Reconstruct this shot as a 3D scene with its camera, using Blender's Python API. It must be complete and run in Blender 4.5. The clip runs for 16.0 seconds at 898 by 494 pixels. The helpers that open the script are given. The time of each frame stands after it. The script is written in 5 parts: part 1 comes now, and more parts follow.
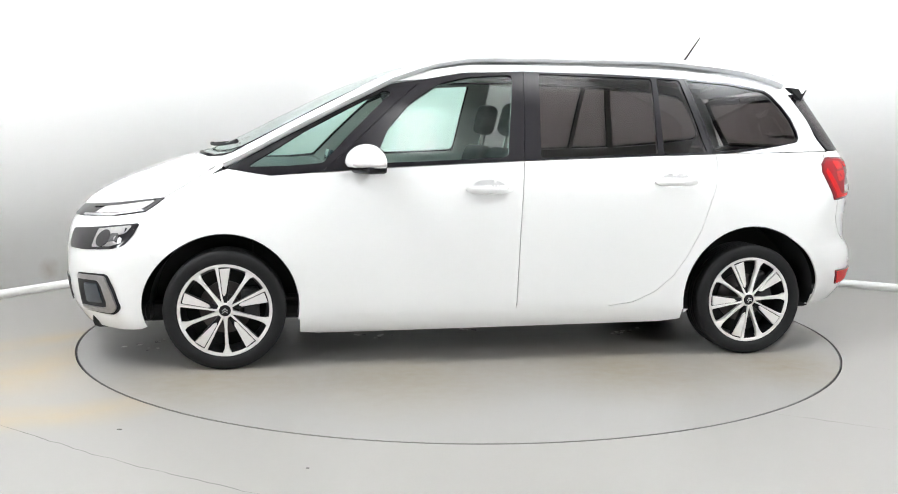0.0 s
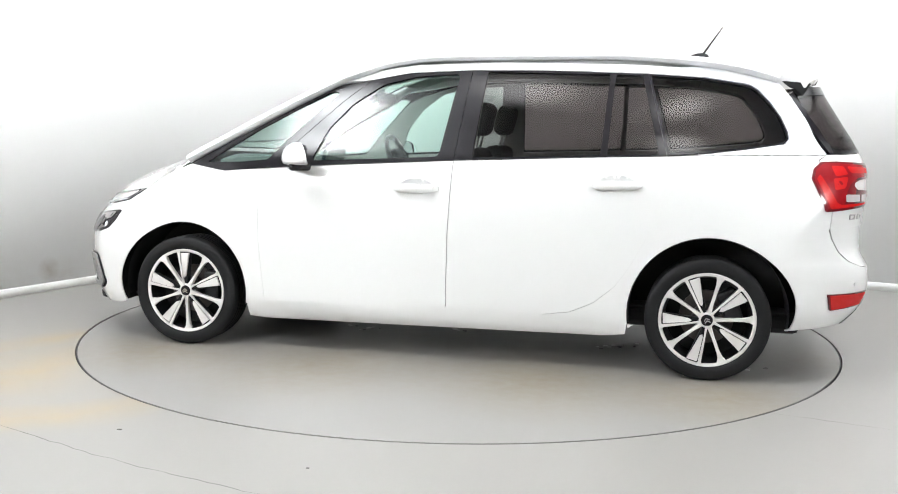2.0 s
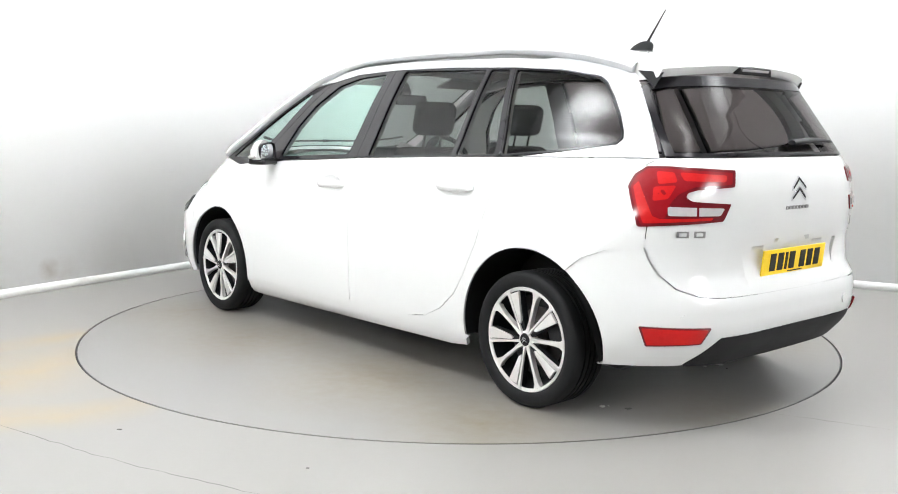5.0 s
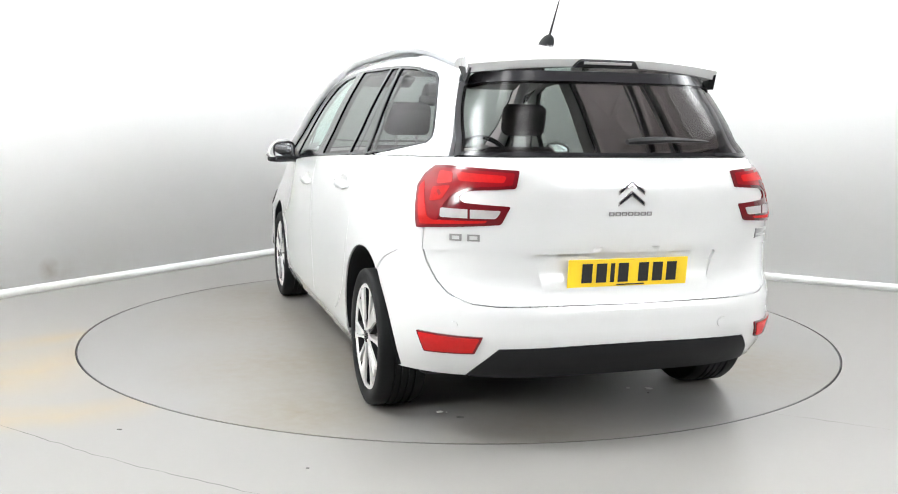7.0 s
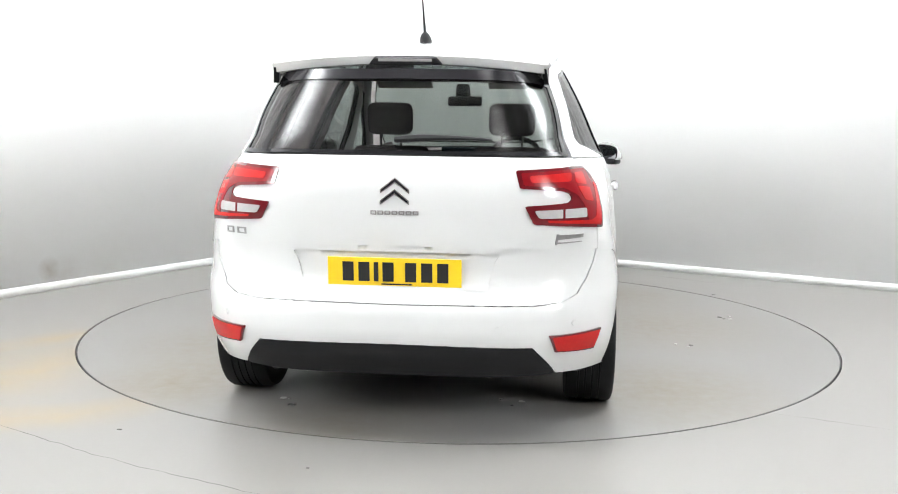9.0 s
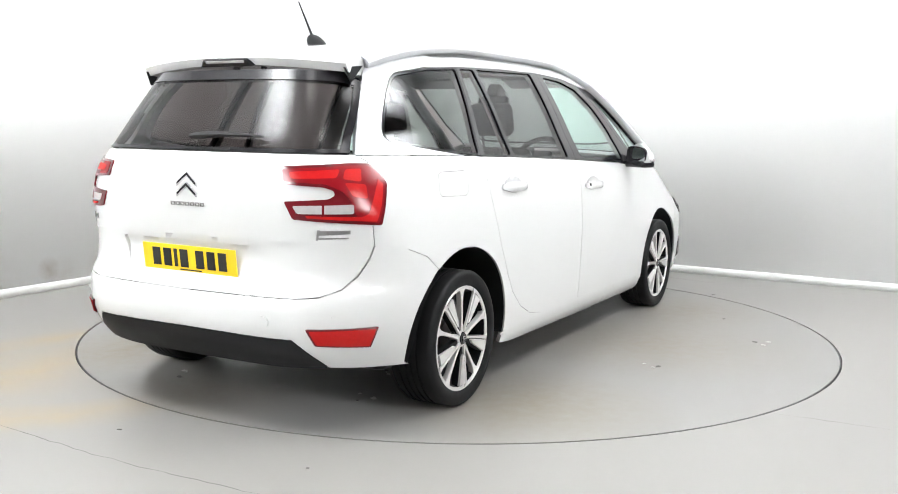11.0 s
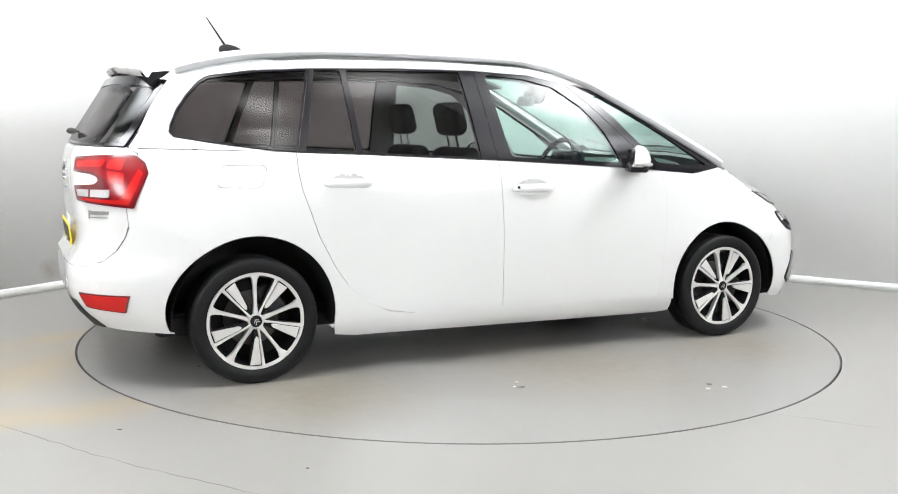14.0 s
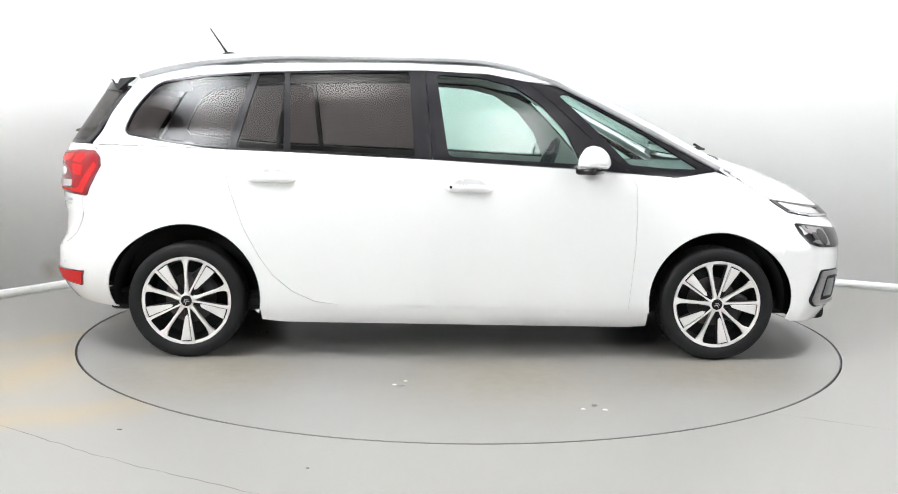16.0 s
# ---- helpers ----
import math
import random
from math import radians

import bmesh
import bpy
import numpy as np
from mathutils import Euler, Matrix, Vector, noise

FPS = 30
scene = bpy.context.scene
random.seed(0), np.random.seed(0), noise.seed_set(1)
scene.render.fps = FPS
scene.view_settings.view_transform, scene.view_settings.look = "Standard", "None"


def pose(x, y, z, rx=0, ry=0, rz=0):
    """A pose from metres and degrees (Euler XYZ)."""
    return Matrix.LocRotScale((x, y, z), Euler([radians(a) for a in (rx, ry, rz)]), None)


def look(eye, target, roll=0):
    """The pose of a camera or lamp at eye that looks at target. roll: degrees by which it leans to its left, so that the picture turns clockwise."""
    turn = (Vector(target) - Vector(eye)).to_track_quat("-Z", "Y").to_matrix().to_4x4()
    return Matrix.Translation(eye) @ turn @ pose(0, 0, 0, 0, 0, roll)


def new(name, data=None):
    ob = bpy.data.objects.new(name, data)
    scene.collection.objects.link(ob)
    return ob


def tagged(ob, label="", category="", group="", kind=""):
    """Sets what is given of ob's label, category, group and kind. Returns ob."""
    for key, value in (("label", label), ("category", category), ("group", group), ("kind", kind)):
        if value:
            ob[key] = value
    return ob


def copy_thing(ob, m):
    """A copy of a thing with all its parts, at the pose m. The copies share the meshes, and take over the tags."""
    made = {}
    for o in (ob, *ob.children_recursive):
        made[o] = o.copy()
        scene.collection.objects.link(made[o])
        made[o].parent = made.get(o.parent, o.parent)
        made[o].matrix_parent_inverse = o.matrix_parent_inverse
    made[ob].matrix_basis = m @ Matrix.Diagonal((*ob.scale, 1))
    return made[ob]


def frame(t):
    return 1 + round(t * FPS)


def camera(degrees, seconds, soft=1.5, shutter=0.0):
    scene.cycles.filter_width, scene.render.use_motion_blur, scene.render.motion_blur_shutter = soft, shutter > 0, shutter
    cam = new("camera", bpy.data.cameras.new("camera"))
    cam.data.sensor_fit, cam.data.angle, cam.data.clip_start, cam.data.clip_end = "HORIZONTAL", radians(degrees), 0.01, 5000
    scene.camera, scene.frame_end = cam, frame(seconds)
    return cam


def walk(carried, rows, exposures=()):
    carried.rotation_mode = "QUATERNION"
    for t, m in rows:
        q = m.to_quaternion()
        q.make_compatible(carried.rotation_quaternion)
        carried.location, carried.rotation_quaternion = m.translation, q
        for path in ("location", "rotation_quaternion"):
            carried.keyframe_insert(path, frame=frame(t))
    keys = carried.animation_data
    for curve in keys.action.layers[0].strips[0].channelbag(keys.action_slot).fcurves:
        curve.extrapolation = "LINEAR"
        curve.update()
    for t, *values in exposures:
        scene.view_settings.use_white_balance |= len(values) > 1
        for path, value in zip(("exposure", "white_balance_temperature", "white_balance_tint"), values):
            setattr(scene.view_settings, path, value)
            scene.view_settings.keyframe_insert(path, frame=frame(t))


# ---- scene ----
cam = camera(50.58, 16.0, soft=1.0)
HERE = pose(0, -5.851, 1.246, 90 - 7.285, 0, 0.584) @ pose(0, 0, 0, 0, 0, 0.708)
walk(cam, [(0.0, HERE), (16.0, HERE)], exposures=[(0.0, -0.03), (3.5, -0.03), (6.5, 0.1), (10.0, 0.1), (13.0, -0.03), (16.0, -0.03)])

# ---- light: white ceiling panels in a closed studio ----
world = bpy.data.worlds.new("studio_world")
scene.world = world
world.use_nodes = True
world.node_tree.nodes["Background"].inputs[0].default_value = (0.9, 0.95, 1.0, 1)
world.node_tree.nodes["Background"].inputs[1].default_value = 0.05
PANEL_GLOW = 12.5
SOFT_STRENGTH = 52.0
# for the two added softboxes that brighten the white walls
FILL_STRENGTH = 43.0


# ---- materials ----
def material(name, color, rough=0.5, metal=0.0, coat=0.0, vary=0.06, scale=8.0, fine=120.0, bump=0.0, trans=0.0, ior=1.45, rough_vary=0.08, glow=0.0, spec=0.5):
    m = bpy.data.materials.new(name)
    m.use_nodes = True
    n, link = m.node_tree.nodes, m.node_tree.links
    b = n["Principled BSDF"]
    co = n.new("ShaderNodeTexCoord")
    big, small = n.new("ShaderNodeTexNoise"), n.new("ShaderNodeTexNoise")
    big.inputs["Scale"].default_value, small.inputs["Scale"].default_value = scale, fine
    big.inputs["Detail"].default_value = 4
    for t in (big, small):
        link.new(co.outputs["Object"], t.inputs["Vector"])
    mix = n.new("ShaderNodeMath")
    mix.operation = "MULTIPLY_ADD"
    mix.inputs[1].default_value = 0.7
    link.new(big.outputs["Fac"], mix.inputs[0])
    half = n.new("ShaderNodeMath")
    half.operation = "MULTIPLY"
    half.inputs[1].default_value = 0.3
    link.new(small.outputs["Fac"], half.inputs[0])
    link.new(half.outputs[0], mix.inputs[2])
    ramp = n.new("ShaderNodeMapRange")
    ramp.inputs["From Min"].default_value, ramp.inputs["From Max"].default_value = 0.15, 0.85
    ramp.inputs["To Min"].default_value, ramp.inputs["To Max"].default_value = 1 - vary, 1 + vary
    link.new(mix.outputs[0], ramp.inputs["Value"])
    mul = n.new("ShaderNodeVectorMath")
    mul.operation = "SCALE"
    mul.inputs[0].default_value = color
    link.new(ramp.outputs[0], mul.inputs["Scale"])
    link.new(mul.outputs[0], b.inputs["Base Color"])
    rr = n.new("ShaderNodeMapRange")
    rr.inputs["From Min"].default_value, rr.inputs["From Max"].default_value = 0.15, 0.85
    rr.inputs["To Min"].default_value, rr.inputs["To Max"].default_value = max(0, rough * (1 - rough_vary)), min(1, rough * (1 + rough_vary))
    link.new(big.outputs["Fac"], rr.inputs["Value"])
    link.new(rr.outputs[0], b.inputs["Roughness"])
    b.inputs["Metallic"].default_value, b.inputs["IOR"].default_value = metal, ior
    b.inputs["Coat Weight"].default_value, b.inputs["Coat Roughness"].default_value = coat, 0.03
    b.inputs["Transmission Weight"].default_value = trans
    b.inputs["Specular IOR Level"].default_value = spec
    if bump:
        bp = n.new("ShaderNodeBump")
        bp.inputs["Strength"].default_value, bp.inputs["Distance"].default_value = bump, 0.002
        link.new(small.outputs["Fac"], bp.inputs["Height"])
        link.new(bp.outputs[0], b.inputs["Normal"])
    if glow:
        b.inputs["Emission Color"].default_value, b.inputs["Emission Strength"].default_value = (*color, 1), glow
    return m


def sheet_glass(name, tint, gloss=1.0):
    """Thin tinted glass: light passes straight through, tinted, under a clear reflecting face."""
    m = bpy.data.materials.new(name)
    m.use_nodes = True
    n, link = m.node_tree.nodes, m.node_tree.links
    n.remove(n["Principled BSDF"])
    clear, gl, mix, fr = (n.new(k) for k in ("ShaderNodeBsdfTransparent", "ShaderNodeBsdfGlossy", "ShaderNodeMixShader", "ShaderNodeLayerWeight"))
    clear.inputs[0].default_value = (*tint, 1)
    gl.inputs["Roughness"].default_value = 0.025
    fr.inputs["Blend"].default_value = 0.5
    p5 = n.new("ShaderNodeMath")
    p5.operation, p5.inputs[1].default_value = "POWER", 4.0
    link.new(fr.outputs["Facing"], p5.inputs[0])
    k = n.new("ShaderNodeMath")
    k.operation, k.use_clamp = "MULTIPLY_ADD", True
    k.inputs[1].default_value, k.inputs[2].default_value = 0.96 * gloss, 0.045 * gloss
    link.new(p5.outputs[0], k.inputs[0])
    link.new(k.outputs[0], mix.inputs[0])
    link.new(clear.outputs[0], mix.inputs[1])
    link.new(gl.outputs[0], mix.inputs[2])
    link.new(mix.outputs[0], n["Material Output"].inputs[0])
    return m


def floor_material(name):
    """Grey painted concrete with a soft sheen, faint rust-yellow wash streaks and dirt."""
    m = material(name, (0.250, 0.241, 0.228), rough=0.34, vary=0.03, scale=1.2, fine=60, bump=0.04, rough_vary=0.06)
    n, link = m.node_tree.nodes, m.node_tree.links
    b = n["Principled BSDF"]
    src = b.inputs["Base Color"].links[0].from_socket
    co = n.new("ShaderNodeTexCoord")
    sep = n.new("ShaderNodeSeparateXYZ")
    link.new(co.outputs["Object"], sep.inputs[0])

    def math_node(op, a, c, clamp=False):
        k = n.new("ShaderNodeMath")
        k.operation, k.use_clamp = op, clamp
        for i, v in enumerate((a, c)):
            if isinstance(v, (int, float)):
                k.inputs[i].default_value = v
            else:
                link.new(v, k.inputs[i])
        return k.outputs[0]

    wav = n.new("ShaderNodeTexNoise")
    wav.inputs["Scale"].default_value = 1.6
    link.new(co.outputs["Object"], wav.inputs["Vector"])
    yy = math_node("ADD", sep.outputs["Y"], math_node("MULTIPLY", wav.outputs["Fac"], 0.5))
    total = None
    # three old drip streaks that run in from the left wall; each has its own line, width and reach
    for line, slope, width, reach in STREAKS:
        off = math_node("SUBTRACT", yy, math_node("ADD", math_node("MULTIPLY", sep.outputs["X"], slope), line))
        band = math_node("SUBTRACT", 1.0, math_node("DIVIDE", math_node("ABSOLUTE", off, 0), width), True)
        fade = math_node("MULTIPLY", math_node("SUBTRACT", reach, sep.outputs["X"]), 1.6, True)
        s = math_node("MULTIPLY", band, fade)
        total = s if total is None else math_node("MAXIMUM", total, s)
    spots = n.new("ShaderNodeTexNoise")
    spots.inputs["Scale"].default_value, spots.inputs["Detail"].default_value = 5, 6
    link.new(co.outputs["Object"], spots.inputs["Vector"])
    amount = math_node("MULTIPLY", total, math_node("MULTIPLY", spots.outputs["Fac"], 1.0), True)
    mx = n.new("ShaderNodeMix")
    mx.data_type = "RGBA"
    link.new(amount, mx.inputs["Factor"])
    link.new(src, mx.inputs["A"])
    mx.inputs["B"].default_value = (0.33, 0.245, 0.12, 1)
    link.new(mx.outputs["Result"], b.inputs["Base Color"])
    return m


STREAKS = ((2.53, 1.2, 0.30, -1.5), (-0.62, 0.6, 0.26, -0.9), (0.93, 0.9, 0.85, -1.5))
WALL = material("white wall paint", (0.90, 0.897, 0.892), rough=0.7, vary=0.012, scale=0.8, bump=0.05)
def browned(m, spots, color):
    """Brown patches at a few places on a painted surface; on wall and skirting, old scuffs."""
    n, link = m.node_tree.nodes, m.node_tree.links
    b = n["Principled BSDF"]
    src = b.inputs["Base Color"].links[0].from_socket
    co, ns = n.new("ShaderNodeTexCoord"), n.new("ShaderNodeTexNoise")
    ns.inputs["Scale"].default_value, ns.inputs["Detail"].default_value = 14, 6
    link.new(co.outputs["Object"], ns.inputs["Vector"])
    for place, radius, amount in spots:
        d, rng, mul, mx = n.new("ShaderNodeVectorMath"), n.new("ShaderNodeMapRange"), n.new("ShaderNodeMath"), n.new("ShaderNodeMix")
        d.operation = "DISTANCE"
        link.new(co.outputs["Object"], d.inputs[0])
        d.inputs[1].default_value = place
        rng.inputs["From Min"].default_value, rng.inputs["From Max"].default_value = 0.0, radius
        rng.inputs["To Min"].default_value, rng.inputs["To Max"].default_value = amount, 0.0
        link.new(d.outputs["Value"], rng.inputs["Value"])
        mul.operation, mul.use_clamp = "MULTIPLY", True
        link.new(rng.outputs[0], mul.inputs[0])
        link.new(ns.outputs["Fac"], mul.inputs[1])
        mx.data_type = "RGBA"
        link.new(mul.outputs[0], mx.inputs["Factor"])
        link.new(src, mx.inputs["A"])
        mx.inputs["B"].default_value = (*color, 1)
        src = mx.outputs["Result"]
    link.new(src, b.inputs["Base Color"])


browned(WALL, (((-3.02, 1.04, 0.16), 0.10, 0.9), ((-2.95, 1.16, 0.11), 0.16, 0.35), ((-2.75, 1.5, 0.12), 0.35, 0.12), ((-3.3, 0.6, 0.15), 0.5, 0.15)), (0.45, 0.36, 0.28))
SKIRT = material("white gloss skirting", (0.78, 0.78, 0.77), rough=0.35, vary=0.03, scale=2)
browned(SKIRT, (((-3.1, 0.9, 0.03), 0.9, 0.35), ((-2.8, 1.4, 0.03), 0.4, 0.3)), (0.50, 0.42, 0.33))
CEIL = material("ceiling paint", (0.7, 0.7, 0.7), rough=0.8, vary=0.03)
BRICK = material("brown back wall", (0.36, 0.32, 0.29), rough=0.8, vary=0.08, scale=1.5, fine=6)
STEEL = material("dark steel", (0.03, 0.03, 0.032), rough=0.5, vary=0.15)
GLOW = material("light diffuser", (1.0, 1.0, 1.0), rough=0.5, vary=0.0, glow=PANEL_GLOW)
FILL_GLOW = material("added wall fill cloth", (0.95, 0.98, 1.0), rough=0.5, vary=0.0, glow=FILL_STRENGTH)
SOFT_GLOW = material("softbox cloth", (0.95, 0.98, 1.0), rough=0.5, vary=0.0, glow=SOFT_STRENGTH)
FLOOR = floor_material("grey floor paint")
GAP = material("dark gap", (0.012, 0.012, 0.012), rough=0.9)
PAINT = material("white car paint", (0.63, 0.63, 0.624), rough=0.22, coat=0.8, vary=0.008, scale=1.5)
SILVER = material("satin silver", (0.60, 0.605, 0.62), rough=0.34, coat=0.2, vary=0.02)
SATIN_BLACK = material("satin black", (0.008, 0.008, 0.009), rough=0.45, vary=0.1, spec=0.25)
GLOSS_BLACK = material("gloss black trim", (0.012, 0.011, 0.013), rough=0.14, vary=0.02, scale=2, fine=6, rough_vary=0.02, spec=0.35)
PLASTIC = material("matt black plastic", (0.011, 0.011, 0.012), rough=0.55, vary=0.15, bump=0.15, spec=0.25)
RUBBER = material("tyre rubber", (0.008, 0.008, 0.0085), rough=0.6, vary=0.2, scale=14, bump=0.1, spec=0.22)
ALLOY = material("machined alloy", (0.60, 0.585, 0.57), rough=0.38, metal=0.25, vary=0.04, scale=20)
ALLOY_DARK = material("black wheel paint", (0.006, 0.006, 0.007), rough=0.4, vary=0.1, spec=0.2)
LAMP_GREY = material("grey lamp bowl", (0.30, 0.29, 0.29), rough=0.3, metal=0.7, vary=0.25, scale=40)
CHROME = material("chrome", (0.75, 0.75, 0.77), rough=0.1, metal=1.0, vary=0.03)
GREEN_GLASS = sheet_glass("clear green glass", (0.74, 0.90, 0.85), 0.9)
DARK_GLASS = sheet_glass("privacy glass", (0.31, 0.287, 0.285), 0.5)
LENS = sheet_glass("clear lens", (0.9, 0.9, 0.9), 1.0)
RED_LENS = material("red lamp lens", (0.22, 0.006, 0.010), rough=0.2, spec=0.35, vary=0.06, scale=30)
DEEP_RED = material("dark red lamp edge", (0.13, 0.008, 0.012), rough=0.1, coat=0.6, vary=0.08)
BRIGHT_RED = material("bright red reflector", (0.45, 0.010, 0.010), rough=0.25, spec=0.3, vary=0.10, scale=60)
CLEAR_LAMP = material("reversing lamp lens", (0.42, 0.40, 0.40), rough=0.2, coat=0.3, vary=0.12, scale=40)
PLATE = material("yellow plate", (0.86, 0.58, 0.02), rough=0.35, vary=0.04)
INK = material("black ink", (0.012, 0.012, 0.012), rough=0.5)
CLOTH = material("dark seat cloth", (0.035, 0.034, 0.036), rough=0.9, vary=0.2, scale=20, bump=0.3)
LINER = material("grey headlining", (0.38, 0.375, 0.36), rough=0.9, vary=0.06)
DASH = material("dark dashboard", (0.05, 0.055, 0.055), rough=0.6, vary=0.1)
BRASS = material("worn steel disc", (0.10, 0.09, 0.088), rough=0.45, metal=0.9, vary=0.15, scale=20)
SCREEN = material("black screen", (0.02, 0.03, 0.04), rough=0.08, coat=0.5)


# ---- mesh helpers ----
def mesh_object(name, bm, mat, parent=None, label="", smooth=True):
    me = bpy.data.meshes.new(name)
    bm.to_mesh(me)
    bm.free()
    for p in me.polygons:
        p.use_smooth = smooth
    if smooth:
        me.set_sharp_from_angle(angle=radians(42))
    for mt in mat if isinstance(mat, (list, tuple)) else (mat,):
        me.materials.append(mt)
    ob = new(name, me)
    if parent:
        ob.parent = parent
    if label:
        tagged(ob, label)
    return ob


def part(name, bm, mat, parent, label="", smooth=False):
    return mesh_object(name, bm, mat, parent, label, smooth)


def box(size, at=(0, 0, 0), turn=(0, 0, 0), bevel=0.0, segments=2, bm=None, taper=None):
    bm = bm or bmesh.new()
    vs = bmesh.ops.create_cube(bm, size=1)["verts"]
    for v in vs:
        k = taper if taper and v.co.z > 0 else (1, 1)
        v.co = Vector((v.co.x * size[0] * k[0], v.co.y * size[1] * k[1], v.co.z * size[2]))
    if bevel:
        es = list({e for v in vs for e in v.link_edges})
        got = bmesh.ops.bevel(bm, geom=es, offset=bevel, segments=segments, affect="EDGES", profile=0.5)
        vs = list({v for f in got["faces"] for v in f.verts} | {v for v in vs if v.is_valid})
    bmesh.ops.transform(bm, matrix=pose(*at, *turn), verts=vs)
    return bm


def prism(outline, depth, at=Matrix(), bevel=0.0, bm=None):
    """A flat outline (x, y) given thickness along z."""
    bm = bm or bmesh.new()
    f = bm.faces.new([bm.verts.new((x, y, 0)) for x, y in outline])
    got = bmesh.ops.extrude_face_region(bm, geom=[f])
    tops = [v for v in got["geom"] if isinstance(v, bmesh.types.BMVert)]
    for v in tops:
        v.co.z += depth
    vs = list(f.verts) + tops
    bmesh.ops.recalc_face_normals(bm, faces=list({q for v in vs for q in v.link_faces}))
    if bevel:
        es = [e for e in {e for v in tops for e in v.link_edges} if all(v in tops for v in e.verts)]
        got = bmesh.ops.bevel(bm, geom=es, offset=bevel, segments=2, affect="EDGES", profile=0.5)
        vs = list({v for v in vs if v.is_valid} | {v for q in got["faces"] for v in q.verts})
    bmesh.ops.transform(bm, matrix=at, verts=vs)
    return bm


def lathe(profile, n=64, bm=None, m=Matrix()):
    """Turn (radius, height) points round the y axis."""
    bm = bm or bmesh.new()
    rings = []
    for r, h in profile:
        rings.append([bm.verts.new(m @ Vector((r * math.cos(2 * math.pi * i / n), h, r * math.sin(2 * math.pi * i / n)))) for i in range(n)])
    for a, b in zip(rings, rings[1:]):
        for i in range(n):
            bm.faces.new((a[i], a[(i + 1) % n], b[(i + 1) % n], b[i]))
    return bm


def tube(points, radius, n=10, bm=None, flat=1.0, ends=True):
    """A round bar along points; radius one number or one a point."""
    bm = bm or bmesh.new()
    pts = [Vector(p) for p in points]
    rs = radius if isinstance(radius, (list, tuple)) else [radius] * len(pts)
    rings = []
    for i, p in enumerate(pts):
        d = (pts[min(i + 1, len(pts) - 1)] - pts[max(i - 1, 0)]).normalized()
        a = d.cross(Vector((0, 0, 1)) if abs(d.z) < 0.95 else Vector((1, 0, 0))).normalized()
        b = a.cross(d)
        rings.append([bm.verts.new(p + rs[i] * (a * math.cos(2 * math.pi * k / n) + flat * b * math.sin(2 * math.pi * k / n))) for k in range(n)])
    for u, v in zip(rings, rings[1:]):
        for k in range(n):
            bm.faces.new((u[k], u[(k + 1) % n], v[(k + 1) % n], v[k]))
    if ends:
        bm.faces.new(rings[0])
        bm.faces.new(rings[-1])
    bmesh.ops.recalc_face_normals(bm, faces=bm.faces)
    return bm


def empty(name, m, label, category, group=""):
    ob = new(name)
    ob.matrix_basis = m
    return tagged(ob, label, category, group)


# ---- the room ----
TABLE_R = 2.231
CORNER = Vector((-1.126, 4.218, 0))
ALONG_L, ALONG_R = Vector((-0.511, -0.860, 0)), Vector((0.860, -0.511, 0))
HIGH = 6.0


